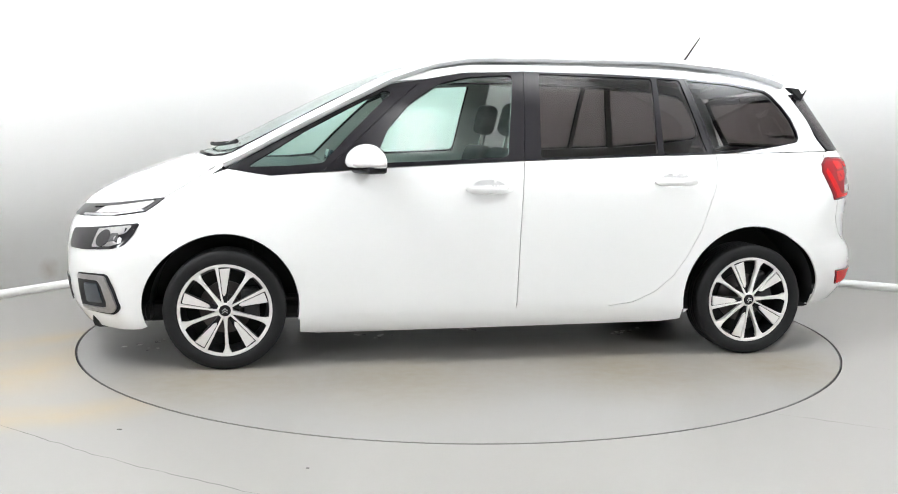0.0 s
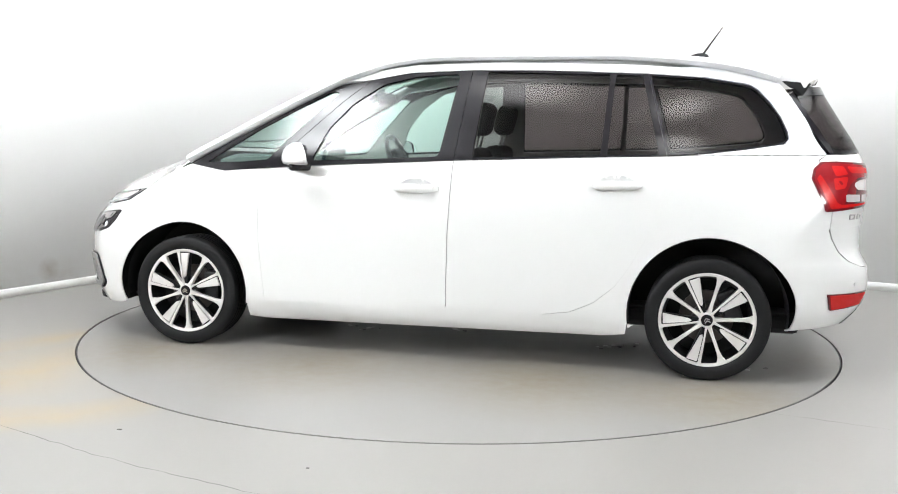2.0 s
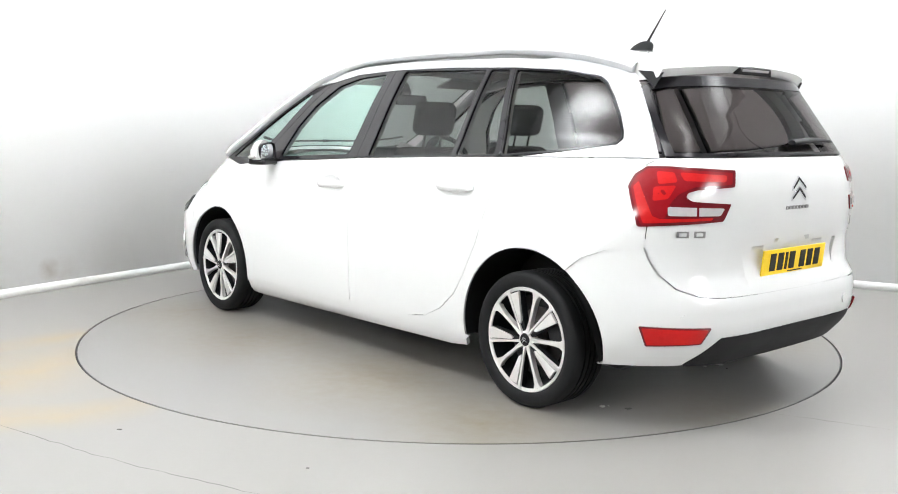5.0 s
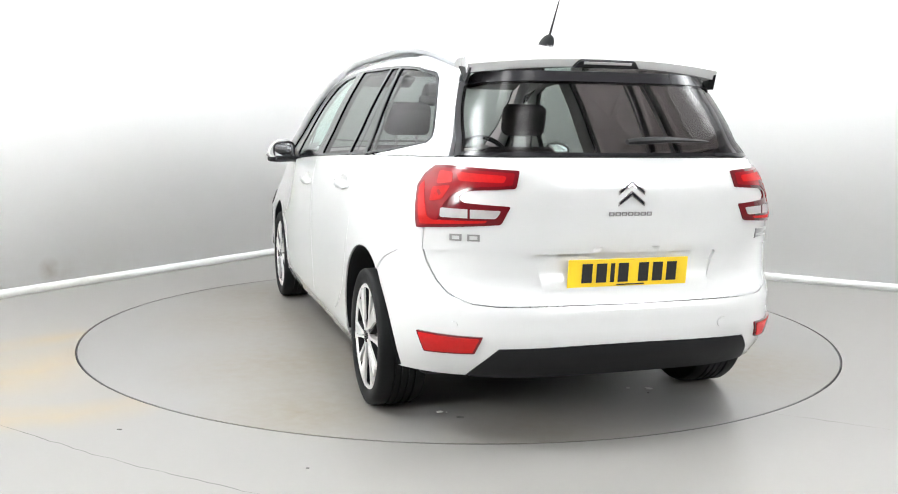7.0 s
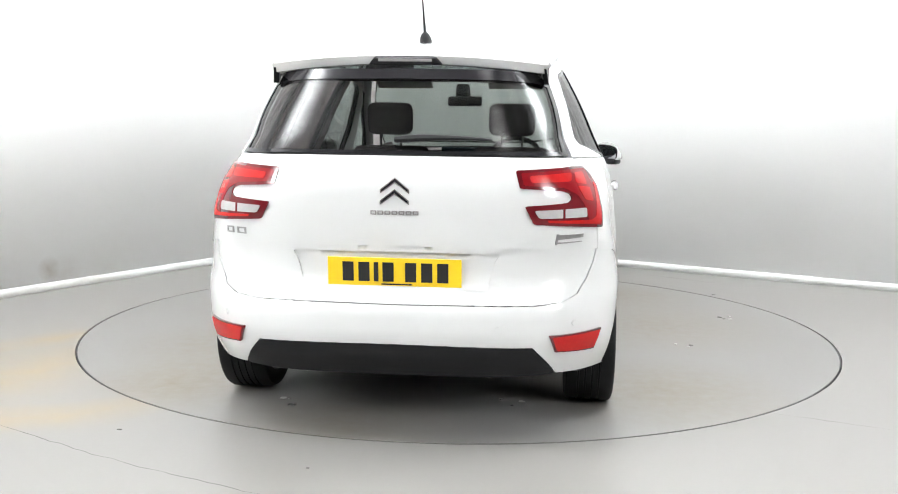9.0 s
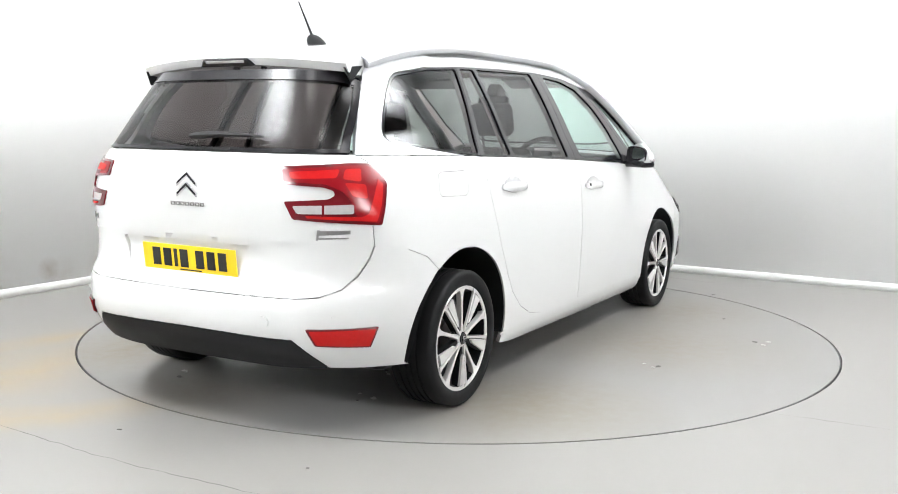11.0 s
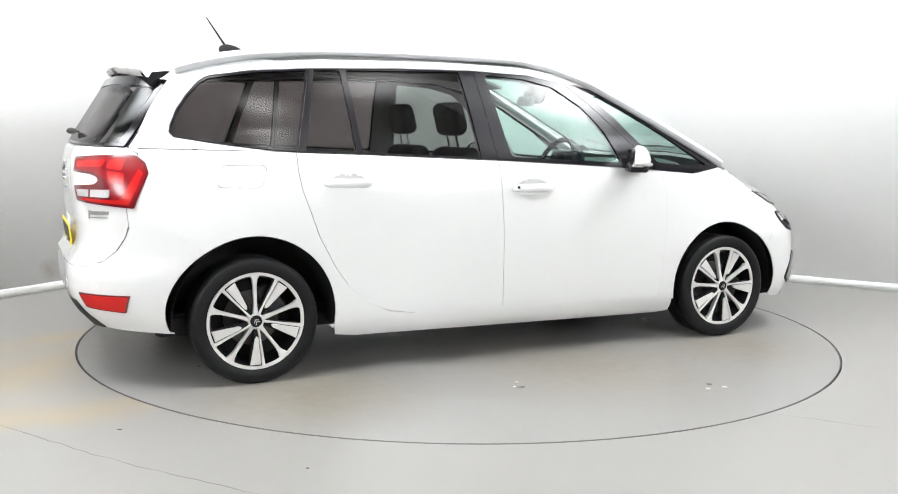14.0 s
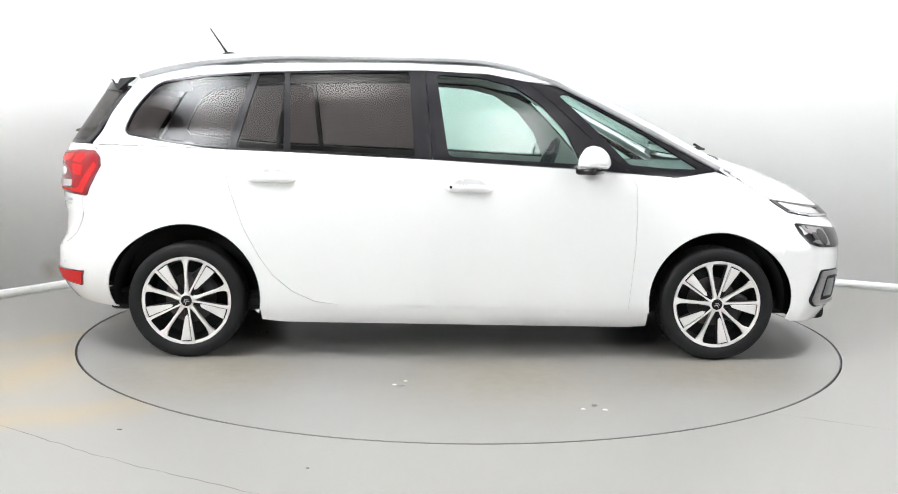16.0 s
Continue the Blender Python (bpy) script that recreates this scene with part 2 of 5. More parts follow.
def room():
    # floor with the round pit for the turntable
    bm = bmesh.new()
    n = 160
    ring = [bm.verts.new(((TABLE_R + 0.004) * math.cos(2 * math.pi * i / n), (TABLE_R + 0.004) * math.sin(2 * math.pi * i / n), 0)) for i in range(n)]
    low = [bm.verts.new((v.co.x, v.co.y, -0.05)) for v in ring]
    out = [bm.verts.new((20 * math.cos(2 * math.pi * i / n), 20 * math.sin(2 * math.pi * i / n), 0)) for i in range(n)]
    for i in range(n):
        j = (i + 1) % n
        bm.faces.new((ring[i], out[i], out[j], ring[j]))
        bm.faces.new((low[i], ring[i], ring[j], low[j]))
    tagged(mesh_object("floor", bm, FLOOR, smooth=False), "light grey painted concrete floor with yellowish streaks", "floor", kind="structure")
    bm = bmesh.new()
    bmesh.ops.create_circle(bm, cap_ends=True, segments=96, radius=TABLE_R + 0.1, matrix=pose(0, 0, -0.05))
    tagged(mesh_object("floor_pit", bm, GAP, smooth=False), "dark pit under the turntable", "floor", kind="structure")
    # two white walls that meet in a softly rounded corner behind the car
    R = 0.7
    a, b = CORNER + ALONG_L * R, CORNER + ALONG_R * R
    mid = CORNER + ALONG_L * R + ALONG_R * R
    path = [CORNER + ALONG_L * 12.0, a]
    for i in range(1, 12):
        t = math.pi / 2 * i / 12
        path.append(mid - ALONG_R * R * math.cos(t) - ALONG_L * R * math.sin(t))
    path += [b, CORNER + ALONG_R * 12.0]

    def wall(name, pts, inset, z0, z1, thick, mat, label, cat, lip=0.0):
        bm = bmesh.new()
        rows = []
        for i, p in enumerate(pts):
            d = (pts[min(i + 1, len(pts) - 1)] - pts[max(i - 1, 0)]).normalized()
            nrm = Vector((-d.y, d.x, 0))
            if nrm.dot(Vector((0, 0, 0)) - p) < 0:
                nrm = -nrm
            prof = [(-thick, z0), (inset, z0), (inset, z1 - lip), (inset - lip, z1), (-thick, z1)]
            rows.append([bm.verts.new(p + nrm * o + Vector((0, 0, z))) for o, z in prof])
        for u, v in zip(rows, rows[1:]):
            for k in range(5):
                bm.faces.new((u[k], v[k], v[(k + 1) % 5], u[(k + 1) % 5]))
        bm.faces.new(rows[0])
        bm.faces.new(rows[-1])
        bmesh.ops.recalc_face_normals(bm, faces=bm.faces)
        ob = mesh_object(name, bm, mat, smooth=False)
        for p in ob.data.polygons:
            p.use_smooth = abs(p.normal.z) < 0.1 and p.index < len(ob.data.polygons) - 2
        return tagged(ob, label, cat, kind="structure")

    wall("wall_north", path, 0.0, 0.0, HIGH, 0.15, WALL, "plain white painted studio wall with a rounded corner", "wall")
    wall("baseboard", path, 0.012, 0.0, 0.062, -0.002, SKIRT, "low white painted skirting board with scuffs", "baseboard", lip=0.006)
    # far side, behind the camera, and the ceiling
    p0, p1 = CORNER + ALONG_L * 12.0, CORNER + ALONG_R * 12.0
    p2 = CORNER + ALONG_L * 12.0 + ALONG_R * 12.0
    for nm, u, v in (("wall_west", p0, p2), ("wall_south", p1, p2)):
        wall(nm, [u, v], 0.0, 0.0, HIGH, 0.15, BRICK, "brown workshop wall behind the camera", "wall")
    bm = bmesh.new()
    c = (p0 + p1) / 2
    box((12.4, 12.4, 0.1), (c.x, c.y, HIGH + 0.05), (0, 0, math.degrees(math.atan2(ALONG_R.y, ALONG_R.x))), bm=bm)
    tagged(mesh_object("ceiling", bm, CEIL, smooth=False), "pale painted ceiling", "ceiling", kind="structure")


CEILING_SPOTS = [(3.8, 3.8), (6.2, 3.8), (3.8, 6.2), (6.4, 6.4)]


def ceiling_lights():
    ang = math.degrees(math.atan2(ALONG_R.y, ALONG_R.x))
    first = empty("ceiling_light", Matrix(), "square white glowing panel lamp under the ceiling", "ceiling light", "ceiling lights")
    part("housing", box((1.9, 1.9, 0.08), (0, 0, 0.045), bevel=0.01), SKIRT, first)
    part("diffuser", box((1.8, 1.8, 0.02), (0, 0, -0.003), bevel=0.004), GLOW, first, "glowing diffuser, brightest in the middle")
    spots = [CORNER + ALONG_R * u + ALONG_L * v for u, v in CEILING_SPOTS]
    for i, p in enumerate(spots):
        m = pose(p.x, p.y, HIGH - 0.085, 0, 0, ang)
        if i == 0:
            first.matrix_basis = m
        else:
            copy_thing(first, m)


def softboxes():
    """Large studio softboxes on stands, out of view beside and behind the camera, turned to the car, and two added ones
    turned to the walls behind it to brighten them.
    """
    made = {}
    for (x, y, z), at, cloth in [(p, (0, 0.8, 0.8), SOFT_GLOW) for p in SOFTBOXES] + [(p, q, FILL_GLOW) for p, q in WALL_FILLS]:
        aim = look((x, y, z), at)
        if cloth not in made:
            made[cloth] = first = empty("softbox", aim, "large white studio softbox on a black stand, unseen; two are added wall fills", "studio light", "softboxes")
            part("shell", box((3.3, 2.2, 0.22), (0, 0, 0.125), bevel=0.03), STEEL, first, "black fabric shell")
            part("diffuser", box((3.2, 2.1, 0.02), (0, 0, 0.0), bevel=0.004), cloth, first, "glowing white front cloth")
        else:
            copy_thing(made[cloth], aim)
        stand = empty("light_stand", pose(x * 1.045, y * 1.045, 0), "black steel light stand; two carry added wall fills", "light stand", "light stands")
        part("pole", tube([(0, 0, 0.02), (0, 0, z - 0.05)], 0.018, 10), STEEL, stand)
        for k in range(3):
            a = 2 * math.pi * k / 3
            part("leg", tube([(0, 0, 0.35), (0.42 * math.cos(a), 0.42 * math.sin(a), 0.012)], 0.011, 8), STEEL, stand)


# added fills, out of view, that lift the walls behind the car
WALL_FILLS = (((-2.9, -2.45, 4.5), (1.2, 3.0, 0.0)), ((3.6, -0.8, 4.5), (-2.5, 2.0, 0.0)))
SOFTBOXES = ((-4.7, -6.4, 3.3), (5.4, -6.4, 3.3))


def turntable():
    top = empty("turntable", Matrix(), "round grey painted turntable flush with the floor", "turntable")
    bm = bmesh.new()
    n = 160
    rim = [(TABLE_R - 0.009, 0.0), (TABLE_R - 0.009, -0.04)]
    rings = [[bm.verts.new((r * math.cos(2 * math.pi * i / n), r * math.sin(2 * math.pi * i / n), z)) for i in range(n)] for r, z in rim]
    bm.faces.new(rings[0])
    for u, v in zip(rings, rings[1:]):
        for i in range(n):
            bm.faces.new((u[i], v[i], v[(i + 1) % n], u[(i + 1) % n]))
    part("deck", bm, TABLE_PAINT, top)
    ring = lathe([(TABLE_R - 0.0085, -0.04), (TABLE_R - 0.0085, -0.003), (TABLE_R - 0.002, -0.003), (TABLE_R - 0.002, -0.04)], 160, m=Matrix.Rotation(math.pi / 2, 4, "X"))
    bmesh.ops.recalc_face_normals(ring, faces=ring.faces)
    part("edge_ring", ring, STEEL, top, "thin dark steel edge ring")
    return top


def hot_middle(m, strength, reach):
    n, link = m.node_tree.nodes, m.node_tree.links
    co, ln, rng = n.new("ShaderNodeTexCoord"), n.new("ShaderNodeVectorMath"), n.new("ShaderNodeMapRange")
    ln.operation = "LENGTH"
    link.new(co.outputs["Object"], ln.inputs[0])
    rng.interpolation_type = "SMOOTHERSTEP"
    rng.inputs["From Min"].default_value, rng.inputs["From Max"].default_value = 0.0, reach
    rng.inputs["To Min"].default_value, rng.inputs["To Max"].default_value = strength, strength * 0.03
    link.new(ln.outputs["Value"], rng.inputs["Value"])
    link.new(rng.outputs[0], n["Principled BSDF"].inputs["Emission Strength"])


hot_middle(SOFT_GLOW, SOFT_STRENGTH, 1.45)
hot_middle(FILL_GLOW, FILL_STRENGTH, 1.3)
hot_middle(GLOW, PANEL_GLOW, 0.95)
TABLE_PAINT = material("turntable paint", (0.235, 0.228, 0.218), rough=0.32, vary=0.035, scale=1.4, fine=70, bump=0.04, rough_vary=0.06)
# uneven brown patches, darker than the deck paint, round and under the car
browned(TABLE_PAINT, (((-0.7, 1.15, 0), 0.75, 1.0), ((-1.55, 1.2, 0), 0.55, 1.1), ((0.5, 1.15, 0), 0.8, 0.9), ((1.45, 1.1, 0), 0.6, 1.0), ((-2.0, 0.3, 0), 0.6, 0.7), ((-1.3, -1.1, 0), 0.7, 1.0), ((0.2, -1.2, 0), 0.9, 0.8), ((1.3, -1.1, 0), 0.6, 0.9), ((-0.3, 0.2, 0), 1.2, 0.6)), (0.175, 0.138, 0.078))
room()
ceiling_lights()
softboxes()
turntable_top = turntable()

# ---- the car's outer surface: a smooth meeting of side, top, front, rear and underside ----
def curve(x, xs, ys):
    """A smooth curve through a few design heights or widths (monotone cubic)."""
    xs, ys = np.asarray(xs, float), np.asarray(ys, float)
    h = np.diff(xs)
    dl = np.diff(ys) / h
    m = np.concatenate(([dl[0]], np.where(dl[:-1] * dl[1:] > 0, 2 * dl[:-1] * dl[1:] / np.where(np.abs(dl[:-1] + dl[1:]) < 1e-9, 1, dl[:-1] + dl[1:]), 0), [dl[-1]]))
    x = np.clip(x, xs[0], xs[-1])
    i = np.clip(np.searchsorted(xs, x, side="right") - 1, 0, len(h) - 1)
    s = (x - xs[i]) / h[i]
    return ((1 + 2 * s) * (1 - s) ** 2 * ys[i] + s * (1 - s) ** 2 * h[i] * m[i] + s * s * (3 - 2 * s) * ys[i + 1] + s * s * (s - 1) * h[i] * m[i + 1])


WIDTH_Z = (0.14, 0.20, 0.28, 0.45, 0.70, 0.88, 1.00, 1.07, 1.20, 1.35, 1.50, 1.58, 1.66)
WIDTH_Y = (0.82, 0.865, 0.888, 0.900, 0.909, 0.903, 0.888, 0.866, 0.805, 0.735, 0.652, 0.600, 0.540)
TOP_X = (-2.20, -2.06, -1.90, -1.60, -1.32, -0.80, -0.30, 0.10, 0.45, 0.76, 1.11, 1.47, 1.64, 1.80, 2.00, 2.15, 2.27, 2.40)
TOP_Z = (1.46, 1.51, 1.555, 1.600, 1.622, 1.640, 1.640, 1.628, 1.580, 1.475, 1.308, 1.128, 1.068, 1.015, 0.940, 0.865, 0.770, 0.62)
REAR_Z = (0.16, 0.26, 0.36, 0.46, 0.54, 0.60, 0.64, 0.72, 0.98, 1.08, 1.15, 1.30, 1.45, 1.60)
REAR_X = (-2.05, -2.13, -2.21, -2.240, -2.238, -2.215, -2.19, -2.185, -2.20, -2.185, -2.155, -2.065, -1.975, -1.90)
FRONT_Z = (0.14, 0.22, 0.32, 0.45, 0.58, 0.70, 0.80, 0.90, 1.2)
FRONT_X = (2.16, 2.235, 2.29, 2.308, 2.304, 2.285, 2.245, 2.19, 2.0)
SOFT = 0.016


def inside(p):
    """Positive within the body, about in metres."""
    x, y, z = p[..., 0], np.abs(p[..., 1]), p[..., 2]
    up = np.clip((z - 0.6) / 0.6, 0, 1)
    w = curve(z, WIDTH_Z, WIDTH_Y)
    ahead, behind = np.maximum(x - 0.3, 0) / 2, np.maximum(-x - 0.6, 0) / 1.4
    side = w - (0.03 + 0.27 * up) * ahead ** 2 - (0.03 + 0.175 * up - 0.06 * np.clip((z - 1.2) / 0.3, 0, 1)) * behind ** 3 - y
    fade = np.clip((x + 0.2) / 0.7, 0, 1)
    fade = fade * fade * (3 - 2 * fade)
    k = np.minimum((y / 0.65) ** 2, 1.6)
    cowl = np.clip((x - 1.35) / 0.35, 0, 1)
    top = curve(x + (0.05 + 0.15 * cowl) * fade * k, TOP_X, TOP_Z) - (0.045 - 0.015 * fade * (1 - cowl)) * (y / 0.6) ** 2 - z
    steep = np.clip((x - 0.45) / 0.4, 0, 1)
    top = top * (1 - 0.16 * steep)
    rear = x - curve(z, REAR_Z, REAR_X) - 0.30 * (y / (w * np.interp(z, (0.9, 1.12), (0.92, 0.875)))) ** 5.5
    front = curve(z, FRONT_Z, FRONT_X) - 0.27 * (y / 0.8) ** 2.7 - x
    d = np.stack([side, top, rear, front, z - 0.15])
    return -SOFT * np.log(np.exp(np.clip(-d / SOFT, -60, 60)).sum(0))


def cast(o, d, far=2.6):
    """Along rays that start within the body: where they leave it."""
    lo, hi = np.zeros(len(o)), np.full(len(o), far)
    for _ in range(26):
        mid = (lo + hi) / 2
        s = inside(o + d * mid[:, None]) > 0
        lo, hi = np.where(s, mid, lo), np.where(s, hi, mid)
    return o + d * ((lo + hi) / 2)[:, None]


def normal(p):
    g = np.stack([inside(p - np.eye(3)[i] * 0.004) - inside(p + np.eye(3)[i] * 0.004) for i in range(3)], -1)
    return g / np.linalg.norm(g, axis=-1, keepdims=True)


PIVOT, HALF, BEND = 1.55, 0.35, 0.785   # the end maps turn about these upright axes


def side_map(sign):
    def f(a):
        o = np.stack([a[:, 0], 0 * a[:, 0], a[:, 1]], -1)
        return cast(o, np.tile([0.0, sign, 0.0], (len(a), 1)))
    return f


def end_map(sign):
    """(distance round the end from its middle, height); sign -1 for the rear, 1 for the front; positive is the car's left."""
    def f(a):
        q, z = np.abs(a[:, 0]), a[:, 1]
        lr = np.where(a[:, 0] < 0, -1.0, 1.0)
        ang = np.clip((q - HALF) / BEND, 0, 1) * math.pi / 2
        ox = sign * (PIVOT - np.maximum(q - HALF - BEND, 0))
        o = np.stack([ox, lr * np.minimum(q, HALF), z], -1)
        d = np.stack([sign * np.cos(ang), lr * np.sin(ang), 0 * z], -1)
        return cast(o, d)
    return f


def top_map(a):
    o = np.stack([a[:, 0], a[:, 1], np.full(len(a), 0.5)], -1)
    return cast(o, np.tile([0.0, 0.0, 1.0], (len(a), 1)))


# ---- panels laid on the body surface ----
from mathutils.geometry import delaunay_2d_cdt


def dense(loop, step):
    out = []
    for i, a in enumerate(loop):
        b = loop[(i + 1) % len(loop)]
        n = max(1, int(math.hypot(b[0] - a[0], b[1] - a[1]) / step + 0.5))
        out += [(a[0] + (b[0] - a[0]) * k / n, a[1] + (b[1] - a[1]) * k / n) for k in range(n)]
    return out


def rounded(loop, r):
    """Cut each corner of a loop by a small arc."""
    if not r:
        return loop
    out = []
    n = len(loop)
    for i in range(n):
        p, a, b = Vector(loop[i]), Vector(loop[i - 1]), Vector(loop[(i + 1) % n])
        k = min(r, (a - p).length * 0.45, (b - p).length * 0.45)
        u, v = p + (a - p).normalized() * k, p + (b - p).normalized() * k
        for t in (0, 0.25, 0.5, 0.75, 1):
            out.append(tuple(u * (1 - t) ** 2 + p * 2 * t * (1 - t) + v * t * t))
    return out


def area(loop):
    a = np.asarray(loop)
    b = np.roll(a, -1, 0)
    return float((a[:, 0] * b[:, 1] - b[:, 0] * a[:, 1]).sum() / 2)


def shrink(loop, g):
    """Move a loop inwards by g (outwards where g is negative)."""
    s = 1 if area(loop) > 0 else -1
    out = []
    n = len(loop)
    for i in range(n):
        p, a, b = Vector(loop[i]), Vector(loop[i - 1]), Vector(loop[(i + 1) % n])
        d1, d2 = (p - a).normalized(), (b - p).normalized()
        n1, n2 = Vector((-d1.y, d1.x)), Vector((-d2.y, d2.x))
        m = n1 + n2
        m = m / max(0.5, m.dot(n1)) if m.length > 1e-6 else n1
        q = p + m * g * s
        out.append((q.x, q.y))
    return out


def within(pts, loop):
    x, y = pts[:, 0], pts[:, 1]
    res = np.zeros(len(pts), bool)
    n = len(loop)
    for i in range(n):
        (x0, y0), (x1, y1) = loop[i], loop[(i + 1) % n]
        hit = (y0 > y) != (y1 > y)
        res ^= hit & (x < (x1 - x0) * (y - y0) / ((y1 - y0) or 1e-12) + x0)
    return res


def skin(loop, holes, fmap, off=0.0, depth=0.014, step=0.045, gap=0.0, r=0.0, hole_r=0.0, bm=None, lift=None):
    """A sheet over the outline, laid on the body at a small height off, with its edges turned in by depth."""
    loops = [dense(shrink(rounded(loop, r), gap), step * 0.7)] + [dense(shrink(rounded(h, hole_r), -gap), step * 0.7) for h in holes]
    pts, edges = [], []
    for lp in loops:
        k = len(pts)
        pts += lp
        edges += [(k + i, k + (i + 1) % len(lp)) for i in range(len(lp))]
    rim_n = len(pts)
    a = np.array(loops[0])
    gx, gy = np.meshgrid(np.arange(a[:, 0].min() + step / 2, a[:, 0].max(), step), np.arange(a[:, 1].min() + step / 2, a[:, 1].max(), step))
    g = np.stack([gx.ravel(), gy.ravel()], -1)
    ok = within(g, loops[0])
    for h in loops[1:]:
        ok &= ~within(g, h)
    g = g[ok]
    if len(g):
        b = np.array(pts)
        far = np.min(((g[:, None] - b[None]) ** 2).sum(-1), 1) > (step * 0.4) ** 2
        g = g[far]
        pts += [tuple(q) for q in g]
    vs, _, fs, orig, _, _ = delaunay_2d_cdt([Vector(p) for p in pts], edges, [], 0, 1e-7)
    uv = np.array([(v.x, v.y) for v in vs])
    tri = np.array([f for f in fs if len(f) == 3])
    mid = uv[tri].mean(1)
    ok = within(mid, loops[0])
    for h in loops[1:]:
        ok &= ~within(mid, h)
    tri = tri[ok]
    P = fmap(uv)
    N = normal(P)
    if lift is not None:
        P = P + N * lift(uv)[:, None]
    P = P + N * off
    bm = bm or bmesh.new()
    V = [bm.verts.new(p) for p in P]
    for t in tri:
        c = np.cross(P[t[1]] - P[t[0]], P[t[2]] - P[t[0]])
        if np.linalg.norm(c) < 1e-10:
            continue
        o = t if c @ N[t[0]] > 0 else t[::-1]
        f = bm.faces.new([V[i] for i in o])
        f.smooth = True
    if depth:
        bm.edges.ensure_lookup_table()
        own = {v: i for i, v in enumerate(V)}
        rims = [e for e in bm.edges if len(e.link_faces) == 1 and e.verts[0] in own and e.verts[1] in own]
        top, low = {}, {}
        for e in rims:
            for v in e.verts:
                if v not in top:
                    i = own[v]
                    top[v] = bm.verts.new(P[i])
                    low[v] = bm.verts.new(P[i] - N[i] * depth)
        for e in rims:
            lp = e.link_loops[0]
            u, v = lp.vert, lp.link_loop_next.vert
            bm.faces.new((top[v], top[u], low[u], low[v]))
    skin.kept = {}
    if depth:
        skin.kept.update({v: None for v in top.values()})
    for i, v in enumerate(V):
        if v.link_faces:
            skin.kept[v] = N[i]
        else:
            bm.verts.remove(v)
    return bm


def panel(name, loop, holes, fmap, mat, parent, label="", **kw):
    bm = skin(loop, holes, fmap, **kw)
    bm.normal_update()
    exact = [skin.kept.get(v) for v in bm.verts]
    exact = [tuple(v.normal) if e is None else tuple(e) for e, v in zip(exact, bm.verts)]
    me = bpy.data.meshes.new(name)
    bm.to_mesh(me)
    bm.free()
    for p in me.polygons:
        p.use_smooth = True
    if "lift" not in kw:
        me.normals_split_custom_set_from_vertices(exact)
    me.materials.append(mat)
    ob = new(name, me)
    ob.parent = parent
    return tagged(ob, label)


def arc(cx, cz, r, a0, a1, n=22):
    return [(cx + r * math.cos(radians(a0 + (a1 - a0) * i / n)), cz + r * math.sin(radians(a0 + (a1 - a0) * i / n))) for i in range(n + 1)]


def both(half):
    """A half outline from the middle line round to it again, mirrored to a whole one."""
    return half + [(-q, z) for q, z in reversed(half) if abs(q) > 1e-6]


def flip_y(loop, s):
    return [(x, s * y) for x, y in loop]


def flip(loop, s):
    return [(s * q, z) for q, z in loop]


# ---- the car, built about the middle of its wheelbase; x ahead, y left ----
car = empty("car", Matrix(), "white seven-seat family car with silver roof arches and dark rear glass", "car")
REAR, FRONT = end_map(-1), end_map(1)
AXLE, ARCH_Z, ARCH_F, ARCH_R = 1.42, 0.325, 0.372, 0.392
QA = 2.685 - AXLE     # the axle in the end maps
GAPW = 0.0018

SHUT_A = [(0.93, 1.002), (0.965, 0.94), (0.97, 0.80), (0.965, 0.60), (0.94, 0.275)]
BELT = [(0.93, 1.002), (0.67, 1.022), (-0.12, 1.066), (-0.87, 1.098), (-1.19, 1.108)]
SHUT_C = [(-1.205, 1.108), (-1.205, 1.02), (-1.19, 0.93), (-1.11, 0.70), (-1.03, 0.55), (-0.96, 0.45), (-0.86, 0.365), (-0.74, 0.31), (-0.60, 0.29)]
FRAME_LINE = [(0.93, 1.007), (0.83, 1.09), (0.69, 1.22), (0.53, 1.37), (0.39, 1.487)]


def round_end(pts):
    """Side outline points (x, z) as places in the end maps."""
    out = []
    for (x, z), p in zip(pts, side_map(1)(np.array(pts))):
        ax = abs(x)
        out.append((HALF + BEND + PIVOT - ax if ax < PIVOT else HALF + BEND * math.atan2(p[1] - HALF, ax - PIVOT) / (math.pi / 2), z))
    return out


HANDLE_F, HANDLE_R = (0.075, 0.922), (-0.955, 0.962)


def scoop_loop(hx, hz):
    return [(hx - 0.002 + 0.088 * math.cos(2 * math.pi * i / 24), hz + 0.008 + 0.038 * math.sin(2 * math.pi * i / 24)) for i in range(24)]


